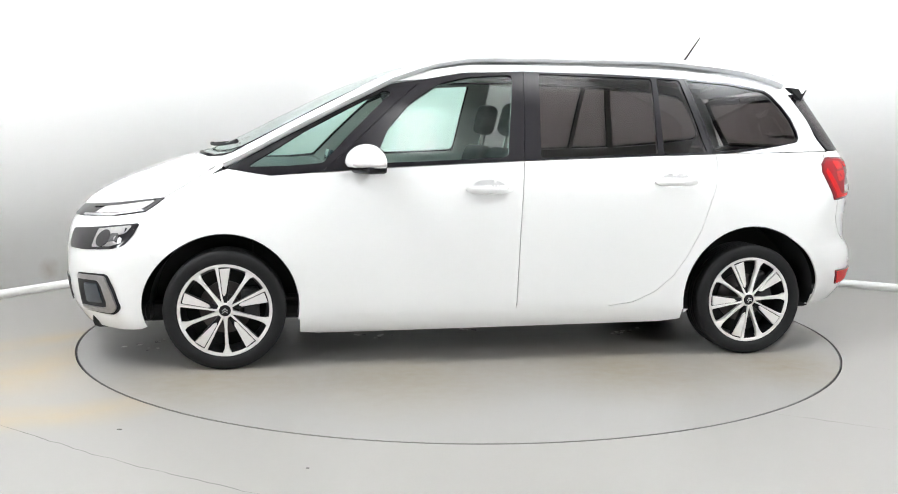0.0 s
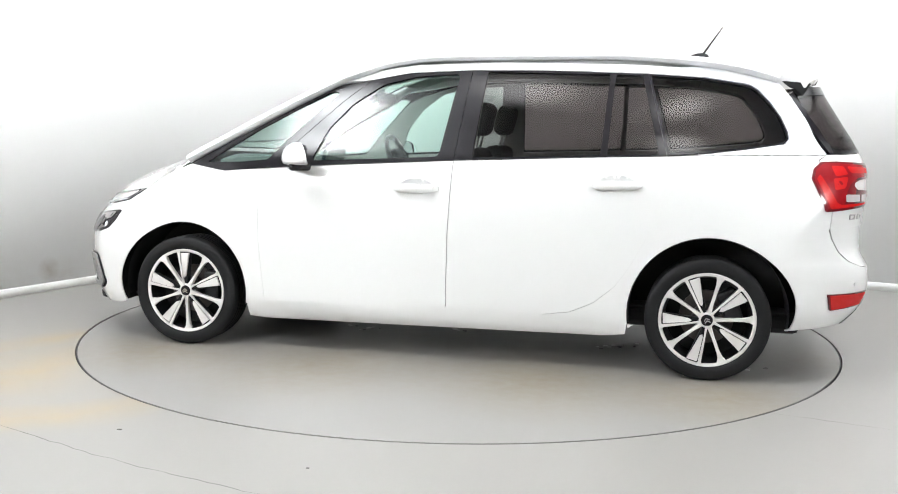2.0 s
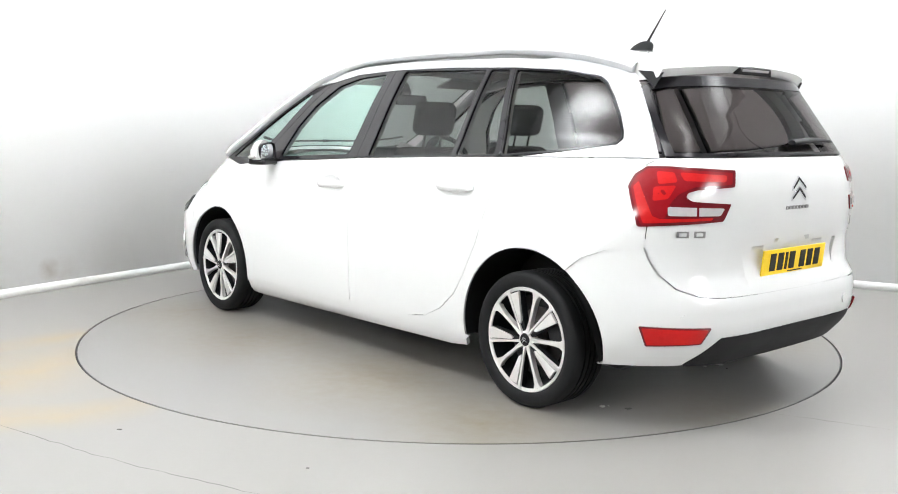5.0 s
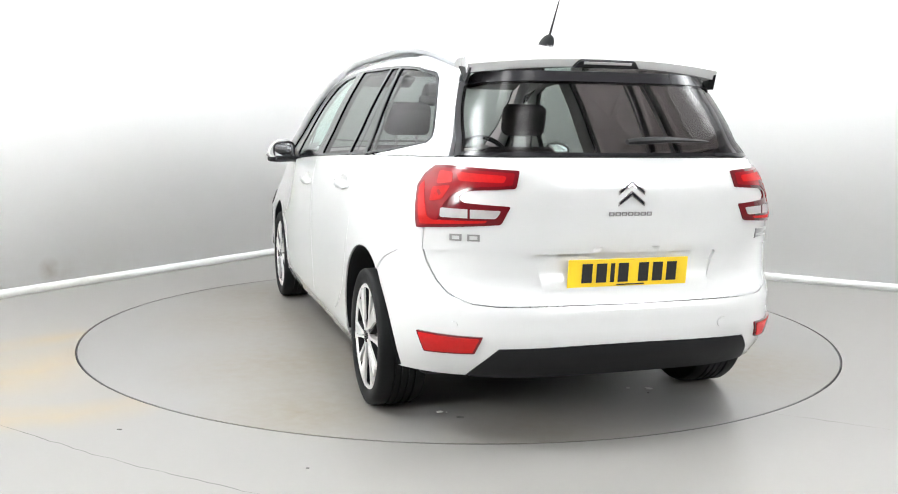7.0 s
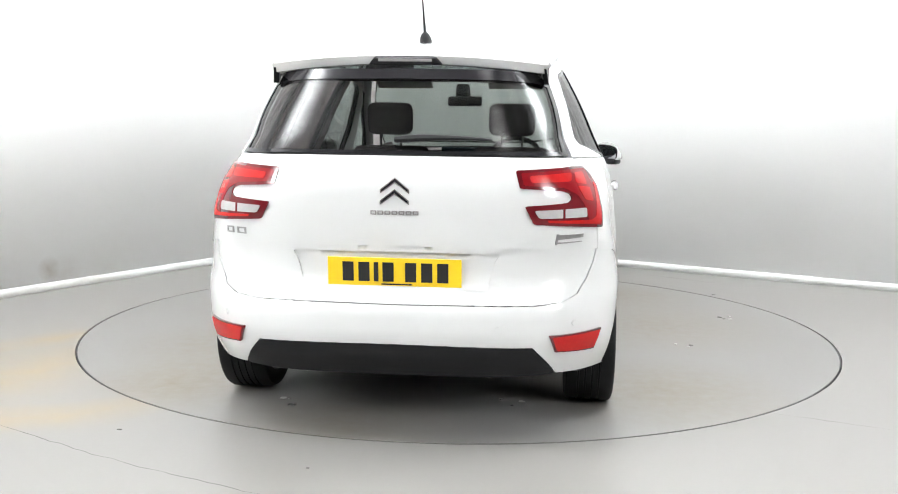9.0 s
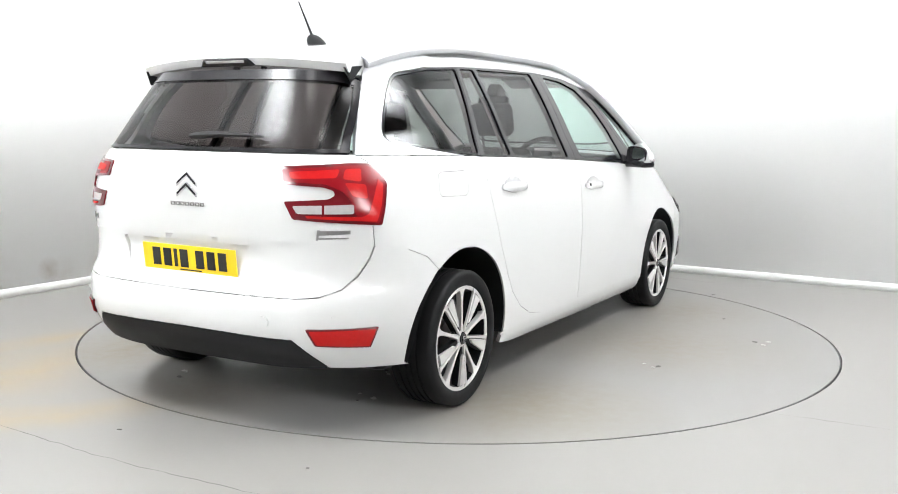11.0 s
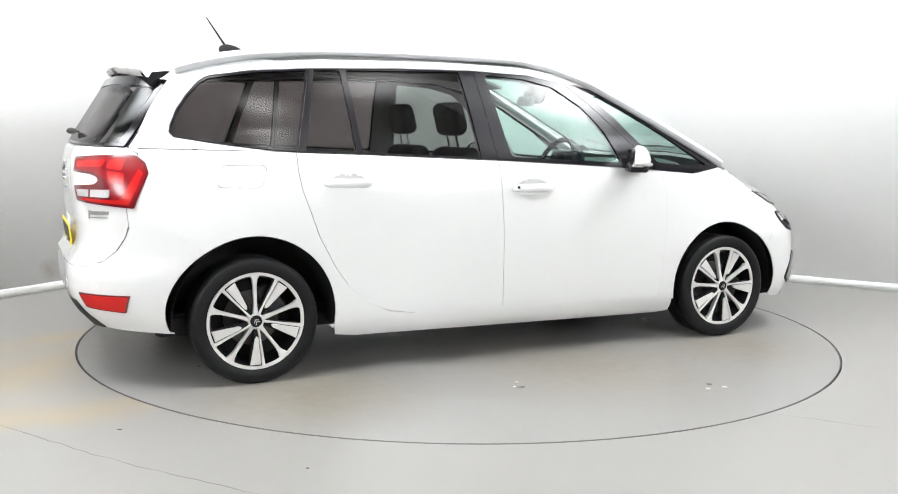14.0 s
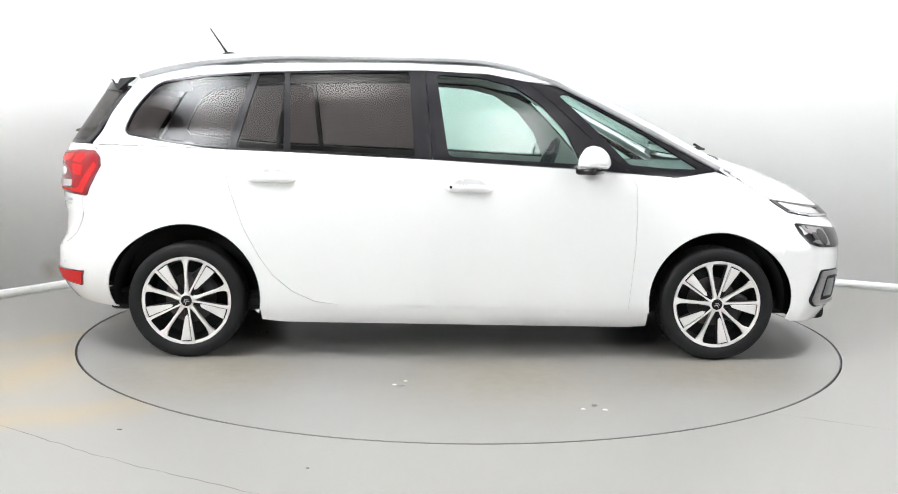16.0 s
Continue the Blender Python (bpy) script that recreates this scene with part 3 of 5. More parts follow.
def body_side(s):
    side = side_map(s)
    # front door: skin, window frame, glass, handle
    skin_f = panel("front_door", SHUT_A + [(-0.09, 0.29), (-0.10, 0.70), (-0.12, 1.066), (0.67, 1.022)], [scoop_loop(*HANDLE_F)], side, PAINT, car, "white front door skin", gap=GAPW, depth=0.02)
    hole_f = [(0.665, 1.052), (-0.035, 1.086), (-0.10, 1.520), (0.14, 1.504), (0.31, 1.464), (0.47, 1.356), (0.59, 1.222)]
    panel("window_frame", FRAME_LINE + [(0.18, 1.526), (-0.165, 1.541), (-0.12, 1.069), (0.67, 1.026)], [hole_f], side, GLOSS_BLACK, skin_f, "black window frame", gap=0.0015, hole_r=0.03)
    panel("window_glass", hole_f, [], side, GREEN_GLASS, skin_f, "clear green-tinted side glass", off=-0.006, depth=0.0, r=0.03, gap=-0.004)
    # rear door
    skin_r = panel("rear_door", [(-0.12, 1.066), (-0.10, 0.70), (-0.09, 0.29)] + SHUT_C[::-1] + [(-0.87, 1.098)], [scoop_loop(*HANDLE_R)], side, PAINT, car, "white rear door skin", gap=GAPW, depth=0.02)
    h1 = [(-0.215, 1.085), (-0.868, 1.110), (-0.891, 1.517), (-0.25, 1.530)]
    h2 = [(-0.903, 1.111), (-1.155, 1.120), (-1.056, 1.512), (-0.923, 1.516)]
    panel("window_frame", [(-0.12, 1.069), (-1.195, 1.111), (-1.085, 1.521), (-0.60, 1.538), (-0.165, 1.541)], [h1, h2], side, GLOSS_BLACK, skin_r, "black window frame", gap=0.0015, hole_r=0.015)
    for h in (h1, h2):
        panel("window_glass", h, [], side, DARK_GLASS, skin_r, "dark privacy glass", off=-0.006, depth=0.0, r=0.015, gap=-0.004)
    # front quarter light
    ha = [(1.30, 1.030), (1.10, 1.036), (0.925, 1.052), (0.80, 1.185), (0.66, 1.322), (0.56, 1.415), (0.60, 1.425), (0.77, 1.338), (1.02, 1.205)]
    ql = panel("front_quarter_window", [(1.40, 1.022), (1.19, 0.985), (0.93, 1.007)] + FRAME_LINE[1:] + [(0.56, 1.462), (0.78, 1.352), (1.10, 1.185)], [ha], side, GLOSS_BLACK, car, "black-framed front quarter window", gap=0.0015, hole_r=0.02)
    panel("quarter_glass", ha, [], side, GREEN_GLASS, ql, "clear green-tinted glass", off=-0.006, depth=0.0, r=0.02, gap=-0.004)
    # rear quarter window
    q_edge = [(-1.195, 1.111), (-1.45, 1.133), (-1.72, 1.167), (-1.757, 1.178), (-1.774, 1.200), (-1.768, 1.232), (-1.734, 1.306), (-1.682, 1.380), (-1.626, 1.440), (-1.585, 1.465), (-1.50, 1.480), (-1.35, 1.503), (-1.085, 1.521)]
    hq = shrink(q_edge, 0.011)
    qr = panel("rear_quarter_window", q_edge, [hq], side, GLOSS_BLACK, car, "black-framed rear quarter window", gap=0.0015, hole_r=0.012)
    panel("quarter_glass", hq, [], side, DARK_GLASS, qr, "dark privacy glass", off=-0.006, depth=0.0, r=0.012, gap=-0.004)
    # painted strip over the windows
    panel("roof_side", FRAME_LINE[4:] + [(0.18, 1.527), (-0.165, 1.542), (-0.60, 1.539), (-1.085, 1.522), (-1.35, 1.504), (-1.37, 1.548), (-1.0, 1.572), (-0.3, 1.585), (0.15, 1.570), (0.40, 1.535), (0.55, 1.475)], [], side, PAINT, car, "white strip above the windows", gap=0.001)
    # sill
    panel("sill", [(1.048, 0.275), (0.95, 0.300), (0.90, 0.290), (-0.09, 0.300), (-0.60, 0.300), (-1.030, 0.262), (-1.022, 0.205), (-0.9, 0.19), (0.95, 0.165), (1.045, 0.175)], [], side, PAINT, car, "white sill under the doors", gap=0.0, depth=0.02, off=-0.005)
    panel("door_jamb", [(1.02, 0.98), (1.02, 0.24), (-0.62, 0.26), (-0.90, 0.34), (-1.10, 0.56), (-1.24, 0.90), (-1.24, 1.10), (-0.12, 1.06)], [], side, PAINT, car, "white door jambs behind the shut lines", off=-0.0145, depth=0.0)
    # quarter panel behind the rear door
    q = [(2.685 + x, z) for x, z in SHUT_C]
    loop = [(1.36, 1.112)] + q + [(2.08, 0.286), (1.625, 0.262)] + arc(QA, ARCH_Z, ARCH_R, -12, 125) + [(0.97, 0.708), (0.87, 0.750), (0.745, 0.766), (0.735, 0.90), (0.735, 1.10), (0.69, 1.122)]
    fuel = [(1.095, 0.945), (1.12, 1.048), (1.335, 1.050), (1.305, 0.942)]
    quarter = panel("rear_wing", flip(loop, s), [flip(fuel, s)] if s < 0 else [], REAR, PAINT, car, "white rear wing", gap=0.001, depth=0.01, hole_r=0.03)
    if s < 0:
        panel("fuel_flap", flip(fuel, s), [], REAR, PAINT, quarter, "closed white fuel flap", gap=0.0016, r=0.03)
    # silver arch from the roof down to the tail
    panel("rear_pillar", flip([(1.36, 1.115), (0.685, 1.126), (0.69, 1.19), (0.705, 1.30), (0.735, 1.41), (0.77, 1.475), (0.88, 1.525)] + round_end([(-1.50, 1.548), (-1.30, 1.562), (-1.15, 1.545), (-1.36, 1.505), (-1.50, 1.482), (-1.587, 1.467), (-1.628, 1.442), (-1.684, 1.382), (-1.736, 1.308), (-1.770, 1.234), (-1.776, 1.200), (-1.759, 1.176), (-1.60, 1.151), (-1.45, 1.131)]), s), [], REAR, SILVER, car, "satin silver rear pillar", gap=0.001, depth=0.03)
    # front wing
    loop = [(2.685 - x, z) for x, z in SHUT_A][::-1] + [(1.495, 0.983), (1.285, 1.017), (1.20, 0.985), (1.08, 0.925), (0.93, 0.862), (0.905, 0.80), (0.88, 0.70), (0.945, 0.52)] + arc(QA, ARCH_Z, ARCH_F, 146, -12) + [(1.635, 0.255)]
    panel("front_wing", flip(loop, s), [], FRONT, PAINT, car, "white front wing", gap=0.0, depth=0.008, off=-0.0015)
    # inner lining with the same openings, so that the cabin is closed and dark
    panel("door_lining", [(1.30, 0.94), (1.0, 0.90), (1.0, 0.22), (-1.0, 0.22), (-1.05, 0.50), (-1.15, 0.72), (-1.72, 0.74), (-1.76, 1.16), (-1.70, 1.32), (-1.55, 1.47), (-1.1, 1.525), (-0.1, 1.545), (0.2, 1.53), (0.45, 1.46), (0.8, 1.30), (1.15, 1.09)], [hole_f, h1, h2, ha, hq], side, LINER, car, "grey inner lining", off=-0.035, depth=0.0, gap=0.004)
    # rail along the roof edge, from the windscreen foot to the rear pillar
    pts, rad = [], []
    for x in np.linspace(1.42, -1.72, 70):
        top = float(top_map(np.array([[x, 0.0]]))[0, 2])
        p = cast(np.array([[x, s * 0.40, top - 0.22]]), np.array([[0.0, s * 0.70, 0.714]]))
        foot = side_map(s)(np.array([[x, float(np.interp(x, (0.30, 0.56, 0.78, 1.10, 1.45), (1.555, 1.486, 1.380, 1.215, 1.025)))]]))
        k = float(np.clip((x - 0.15) / 0.40, 0, 1))
        p = p * (1 - k) + foot * k
        nn = normal(p)
        rise = 0.002 + 0.020 * float(np.clip((0.75 - x) / 0.7, 0, 1)) * float(np.clip((x + 1.72) / 0.7, 0, 1)) - 0.010 * float(np.clip((-1.3 - x) / 0.4, 0, 1))
        pts.append(tuple((p + nn * rise)[0]))
        rad.append(0.033 + 0.010 * float(np.clip((x - 0.2) / 0.3, 0, 1)) + 0.016 * float(np.clip((-0.9 - x) / 0.7, 0, 1)))
    part("roof_rail", tube(pts, rad, 10, flat=0.62), SILVER, car, "satin silver roof rail", smooth=True)
    # handles
    for (hx, hz), owner in ((HANDLE_F, skin_f), (HANDLE_R, skin_r)):
        panel("handle_scoop", scoop_loop(hx, hz), [], side, PAINT, owner, "hollow behind the handle", depth=0.0, step=0.014, gap=-0.003,
              lift=lambda uv, hx=hx, hz=hz: -0.012 * np.sqrt(np.clip(1.02 - ((uv[:, 0] - hx + 0.002) / 0.088) ** 2 - ((uv[:, 1] - hz - 0.008) / 0.038) ** 2, 0, 1)))
        handle = panel("door_handle", [(hx + 0.128, hz - 0.006), (hx + 0.10, hz + 0.014), (hx - 0.08, hz + 0.018), (hx - 0.125, hz + 0.012), (hx - 0.128, hz - 0.012), (hx - 0.08, hz - 0.024), (hx + 0.09, hz - 0.026)], [], side, PAINT, owner, "white door handle", r=0.02, step=0.012, depth=0.01,
                       lift=lambda uv, hx=hx, hz=hz: 0.004 + 0.030 * np.clip(1 - ((uv[:, 0] - hx) / 0.132) ** 4, 0, 1) * np.clip(1 - ((uv[:, 1] - hz + 0.002) / 0.034) ** 2, 0, 1))
    lock = (0.075 - 0.098, 0.924)
    panel("door_lock", arc(*lock, 0.008, 0, 330, 11), [], side, ALLOY_DARK if s < 0 else ALLOY, skin_f, "small lock barrel", off=0.026, depth=0.02)
    # mirror
    mirror(s)
    # parking sensors
    for qq, zz, mp in ((0.62, 0.495, REAR), (0.90, 0.46, FRONT)):
        panel("parking_sensor", flip(arc(qq, zz, 0.011, 0, 330, 11), s), [], mp, PAINT, car, "small round white parking sensor", off=0.002, depth=0.004)


def mirror(s):
    c = Vector((0.700, s * 0.958, 1.058))
    top = bmesh.new()
    bmesh.ops.create_uvsphere(top, u_segments=28, v_segments=18, radius=1)
    for v in top.verts:
        x, y, z = v.co
        back = -0.05 + 0.02 * z
        zz = z * (0.092 if z > 0 else 0.05)
        v.co = Vector((max(x, back / 0.10) * 0.085 + 0.012, s * y * 0.104 * (1 - 0.10 * max(z, 0)), zz))
        v.co.x -= 0.60 * s * v.co.y
    bmesh.ops.transform(top, matrix=Matrix.Translation(c), verts=top.verts)
    bmesh.ops.recalc_face_normals(top, faces=top.faces)
    low = [f for f in top.faces if f.calc_center_median().z < c.z - 0.022]
    bmesh.ops.delete(top, geom=low, context="FACES")

    def squared(profile, m):
        bm = lathe(profile, 40)
        for v in bm.verts:
            r = math.hypot(v.co.x, v.co.z)
            if r > 1e-6:
                u, w = v.co.x / r, v.co.z / r
                f = r / (abs(u) ** 3.2 + abs(w) ** 3.2) ** (1 / 3.2)
                v.co.x, v.co.z = u * f, w * f * (1 - 0.14 * s * u * f)
        bmesh.ops.transform(bm, matrix=m, verts=bm.verts)
        return bm

    body = part("door_mirror", top, PAINT, car, "white door mirror with a black base", smooth=True)
    base = box((0.115, 0.175, 0.040), tuple(c + Vector((0.0, 0, -0.036))), (0, 0, s * 28), bevel=0.018, segments=3)
    part("mirror_base", base, GLOSS_BLACK, body, "black lower shell", smooth=True)
    part("mirror_foot", tube([c + Vector((0.01, -s * 0.06, -0.04)), c + Vector((0.02, -s * 0.16, -0.055))], [0.035, 0.03], 12, flat=0.5), GLOSS_BLACK, body, smooth=True)
    tilt = Matrix.Translation(c + Vector((-0.026, 0, 0.012))) @ Matrix.Rotation(radians(s * 24), 4, "Z")
    oval = tilt @ Matrix.Rotation(math.pi / 2, 4, "Z") @ Matrix.Diagonal((0.081, 1, 0.061, 1))
    part("mirror_rim", squared([(0.0, -0.008), (0.98, -0.008), (1.03, 0.0), (1.0, 0.016), (0.90, 0.018), (0.86, 0.008), (0.0, 0.008)], oval), GLOSS_BLACK, body, "black rim round the mirror glass", smooth=True)
    part("mirror_glass", squared([(0.0, 0.010), (0.86, 0.010), (0.87, 0.006)], oval), CHROME, body, "rounded four-sided mirror glass")
    part("turn_signal", tube([c + Vector((0.078, s * 0.02, -0.012)), c + Vector((0.045, s * 0.070, -0.012)), c + Vector((-0.015, s * 0.096, -0.010)), c + Vector((-0.075, s * 0.094, -0.006))], [0.006, 0.010, 0.012, 0.010], 8), CLEAR_LAMP, body, "clear turn signal strip", smooth=True)


def body_ends():
    # roof, windscreen, bonnet
    panel("roof", [(0.30, 0.0), (0.33, 0.25), (0.40, 0.50), (0.28, 0.545), (-0.3, 0.570), (-1.2, 0.575), (-1.6, 0.565), (-1.74, 0.53), (-1.80, 0.40), (-1.80, -0.40), (-1.74, -0.53), (-1.6, -0.565), (-1.2, -0.575), (-0.3, -0.570), (0.28, -0.545), (0.40, -0.50), (0.33, -0.25)], [], top_map, PAINT, car, "white roof", depth=0.02)
    edge = [(1.575, 0.0), (1.555, 0.25), (1.49, 0.48), (1.38, 0.665), (1.10, 0.665), (0.75, 0.625), (0.42, 0.55), (0.36, 0.30), (0.33, 0.0)]
    loop = edge + [(x, -y) for x, y in reversed(edge[1:-1])]
    hole = shrink(loop, 0.010)
    ws = panel("windscreen", loop, [hole], top_map, GLOSS_BLACK, car, "large curved windscreen with a black edge", depth=0.006, gap=0.001)
    panel("windscreen_glass", hole, [], top_map, GREEN_GLASS, ws, "clear green-tinted glass", off=-0.004, depth=0.0, gap=-0.004)
    bl = [(1.60, 0.0), (1.58, 0.25), (1.515, 0.48), (1.41, 0.67), (1.43, 0.74), (1.60, 0.77), (1.80, 0.745), (1.95, 0.70), (2.08, 0.58), (2.17, 0.30), (2.19, 0.0)]
    panel("bonnet", bl + [(x, -y) for x, y in reversed(bl[1:-1])], [], top_map, PAINT, car, "white bonnet", off=0.002, depth=0.02)
    for s in (1, -1):
        gutter = [(1.36, 0.60), (1.38, 0.79), (1.60, 0.82), (1.85, 0.79), (2.00, 0.73), (2.10, 0.58), (2.02, 0.52), (1.86, 0.60), (1.60, 0.66)]
        panel("bonnet_gutter", flip_y(gutter, s), [], top_map, PAINT, car, "white flange under the bonnet edge", off=-0.005, depth=0.0, step=0.03)
    # wiper arms parked at the foot of the windscreen
    for y0, y1 in ((0.56, -0.05), (-0.02, -0.60)):
        a = [top_map(np.array([[1.53 - 0.30 * (y / 0.75) ** 2, y]]))[0] + np.array([0, 0, 0.02]) for y in np.linspace(y0, y1, 9)]
        part("front_wiper", tube([tuple(p) for p in a], [0.012] + [0.007] * 8, 6), PLASTIC, car, "black windscreen wiper", smooth=True)
    # rear glass
    gl = both([(0.0, 1.135), (0.35, 1.135), (0.665, 1.132), (0.672, 1.19), (0.715, 1.32), (0.745, 1.42), (0.62, 1.462), (0.35, 1.468), (0.0, 1.47)])
    hole = both([(0.0, 1.150), (0.35, 1.150), (0.630, 1.148), (0.640, 1.20), (0.675, 1.32), (0.69, 1.405), (0.58, 1.418), (0.35, 1.425), (0.0, 1.428)])
    rg = panel("rear_window", gl, [hole], REAR, GLOSS_BLACK, car, "dark tailgate window with a black edge", gap=0.001, depth=0.02)
    panel("rear_glass", hole, [], REAR, DARK_GLASS, rg, "dark privacy glass", off=-0.003, depth=0.0, gap=-0.004)
    # tailgate, in two skins that meet at a crease
    gate = panel("tailgate", both([(0.0, 1.130), (0.35, 1.130), (0.682, 1.126), (0.73, 1.10), (0.732, 0.90), (0.745, 0.768), (0.40, 0.781), (0.0, 0.783)]), [], REAR, PAINT, car, "white tailgate skin", gap=0.001)
    rec = both([(0.0, 0.757), (0.392, 0.757), (0.378, 0.735), (0.352, 0.627), (0.0, 0.627)])
    lower = panel("tailgate_lower", both([(0.0, 0.790), (0.40, 0.788), (0.743, 0.775), (0.728, 0.72), (0.690, 0.655), (0.640, 0.607), (0.572, 0.578), (0.50, 0.570), (0.0, 0.564)]), [rec], REAR, PAINT, gate, "white lower tailgate with the plate recess", off=-0.006, gap=0.0022, hole_r=0.02, depth=0.018)
    panel("tailgate_jamb", both([(0.0, 0.81), (0.76, 0.80), (0.75, 0.66), (0.64, 0.56), (0.50, 0.54), (0.0, 0.54)]), [shrink(rec, -0.01)], REAR, PAINT, gate, "white frame behind the tailgate shut lines", off=-0.026, depth=0.0)
    panel("plate_recess", rec, [], REAR, PAINT, lower, off=-0.020, depth=0.0, gap=-0.006, lift=lambda uv: 0.018 * np.clip((0.70 - uv[:, 1]) / 0.07, 0, 1))
    # bumper and diffuser
    bump = panel("rear_bumper", both([(0.0, 0.5625), (0.50, 0.5685), (0.5735, 0.5765), (0.643, 0.6055), (0.693, 0.6545), (0.731, 0.719), (0.748, 0.774), (0.872, 0.758), (0.978, 0.714)] + arc(QA, ARCH_Z, ARCH_R, 123, 188) + [(0.90, 0.262), (0.595, 0.276), (0.545, 0.335), (0.49, 0.402), (0.0, 0.405)]), [], REAR, PAINT, car, "white rear bumper", gap=0.0004, depth=0.01, off=-0.005)
    panel("diffuser", both([(0.0, 0.403), (0.49, 0.400), (0.545, 0.332), (0.592, 0.274), (0.40, 0.262), (0.0, 0.258)]), [], REAR, PLASTIC, bump, "matt black plastic diffuser", off=-0.004, depth=0.06, r=0.015)
    for s in (-1, 1):
        ref = flip([(0.755, 0.452), (0.535, 0.452), (0.56, 0.382), (0.73, 0.368)], s)
        rl = panel("rear_reflector", ref, [], REAR, DEEP_RED, bump, "red rear reflector", off=0.002, depth=0.02, r=0.006)
        panel("lens", shrink(ref, 0.007), [], REAR, BRIGHT_RED, rl, "bright red lens", off=0.005, depth=0.004, r=0.006)
        tail_lamp(s)
    # front bumper, grille band and lamps
    fb = panel("front_bumper", both([(0.0, 0.775), (0.28, 0.775), (0.44, 0.775), (0.70, 0.81), (0.925, 0.872), (0.925, 0.80), (0.90, 0.70), (0.96, 0.535)] + arc(QA, ARCH_Z, ARCH_F, 146, 195, 10) + [(0.88, 0.215), (0.60, 0.205), (0.0, 0.20)]), [], FRONT, PAINT, car, "white front bumper", depth=0.008, gap=0.0)
    nose = panel("nose_panel", both([(0.0, 0.845), (0.25, 0.845), (0.50, 0.850), (0.80, 0.868), (0.95, 0.880), (0.925, 0.868), (0.70, 0.805), (0.44, 0.77), (0.0, 0.77)]), [], FRONT, PAINT, car, "white nose panel", depth=0.01, off=0.001)
    panel("grille", both([(0.0, 0.43), (0.45, 0.43), (0.42, 0.30), (0.0, 0.29)]), [], FRONT, PLASTIC, fb, "black lower grille", off=0.003, depth=0.02, r=0.02)
    panel("chrome_strip", both([(0.0, 0.765), (0.30, 0.765), (0.30, 0.75), (0.0, 0.75)]), [], FRONT, CHROME, fb, "chrome strip", off=0.006, depth=0.01)
    for s in (-1, 1):
        front_lamps(s, fb)
    # a black floor pan and the spoiler
    part("engine_block", box((0.80, 1.10, 0.52), (1.66, 0, 0.45), bevel=0.03), GAP, car, "dark engine bay")
    part("splash_shield", box((0.20, 1.36, 0.36), (2.00, 0, 0.37), bevel=0.03), GAP, car, "dark splash shield")
    part("boot_well", box((0.55, 1.05, 0.36), (-1.85, 0, 0.50), bevel=0.03), GAP, car, "dark boot well")
    part("floor_pan", box((3.7, 1.50, 0.10), (-0.02, 0, 0.28), bevel=0.03), PLASTIC, car, "dark underside")
    spoiler()
    antenna()


def tail_lamp(s):
    out = [(0.768, 0.852), (0.786, 0.93), (0.802, 1.012), (0.778, 1.058), (0.732, 1.090), (0.66, 1.092), (0.435, 1.079), (0.447, 1.012), (0.58, 1.002), (0.612, 0.990), (0.618, 0.972), (0.600, 0.957), (0.462, 0.946), (0.490, 0.877), (0.66, 0.862)]
    lamp = panel("tail_lamp", flip(out, s), [], REAR, DEEP_RED, car, "red C-shaped tail lamp with a clear reversing lens", off=0.006, depth=0.03, step=0.022, r=0.008)
    main = [(0.758, 0.861), (0.777, 0.93), (0.792, 1.010), (0.770, 1.052), (0.728, 1.081), (0.66, 1.082), (0.450, 1.069), (0.459, 1.022), (0.59, 1.012), (0.64, 0.985), (0.665, 0.95), (0.690, 0.872)]
    panel("red_lens", flip(main, s), [], REAR, RED_LENS, lamp, "glossy red lens", off=0.0075, depth=0.003, step=0.022, r=0.008)
    for blk in ([(0.63, 1.068), (0.475, 1.058), (0.482, 1.032), (0.62, 1.035)], [(0.70, 1.07), (0.645, 1.068), (0.64, 1.03), (0.70, 1.02)], [(0.715, 1.01), (0.645, 1.018), (0.672, 0.965), (0.72, 0.955)]):
        panel("reflector", flip(blk, s), [], REAR, BRIGHT_RED, lamp, "bright red reflector block", off=0.009, depth=0.003, r=0.01)
    panel("reflector", flip([(0.750, 0.868), (0.768, 0.93), (0.782, 1.01), (0.762, 1.03), (0.735, 0.94), (0.722, 0.898), (0.70, 0.888), (0.53, 0.893), (0.535, 0.884), (0.70, 0.872)], s), [], REAR, BRIGHT_RED, lamp, "bright red outer band", off=0.009, depth=0.003, r=0.006, step=0.02)
    rv = panel("reversing_lens", flip([(0.675, 0.935), (0.490, 0.930), (0.505, 0.900), (0.675, 0.900)], s), [], REAR, CLEAR_LAMP, lamp, "clear reversing lens", off=0.009, depth=0.003, r=0.008)
    panel("lens_rib", flip([(0.587, 0.933), (0.580, 0.933), (0.580, 0.900), (0.587, 0.900)], s), [], REAR, DEEP_RED, rv, off=0.0105, depth=0.002)


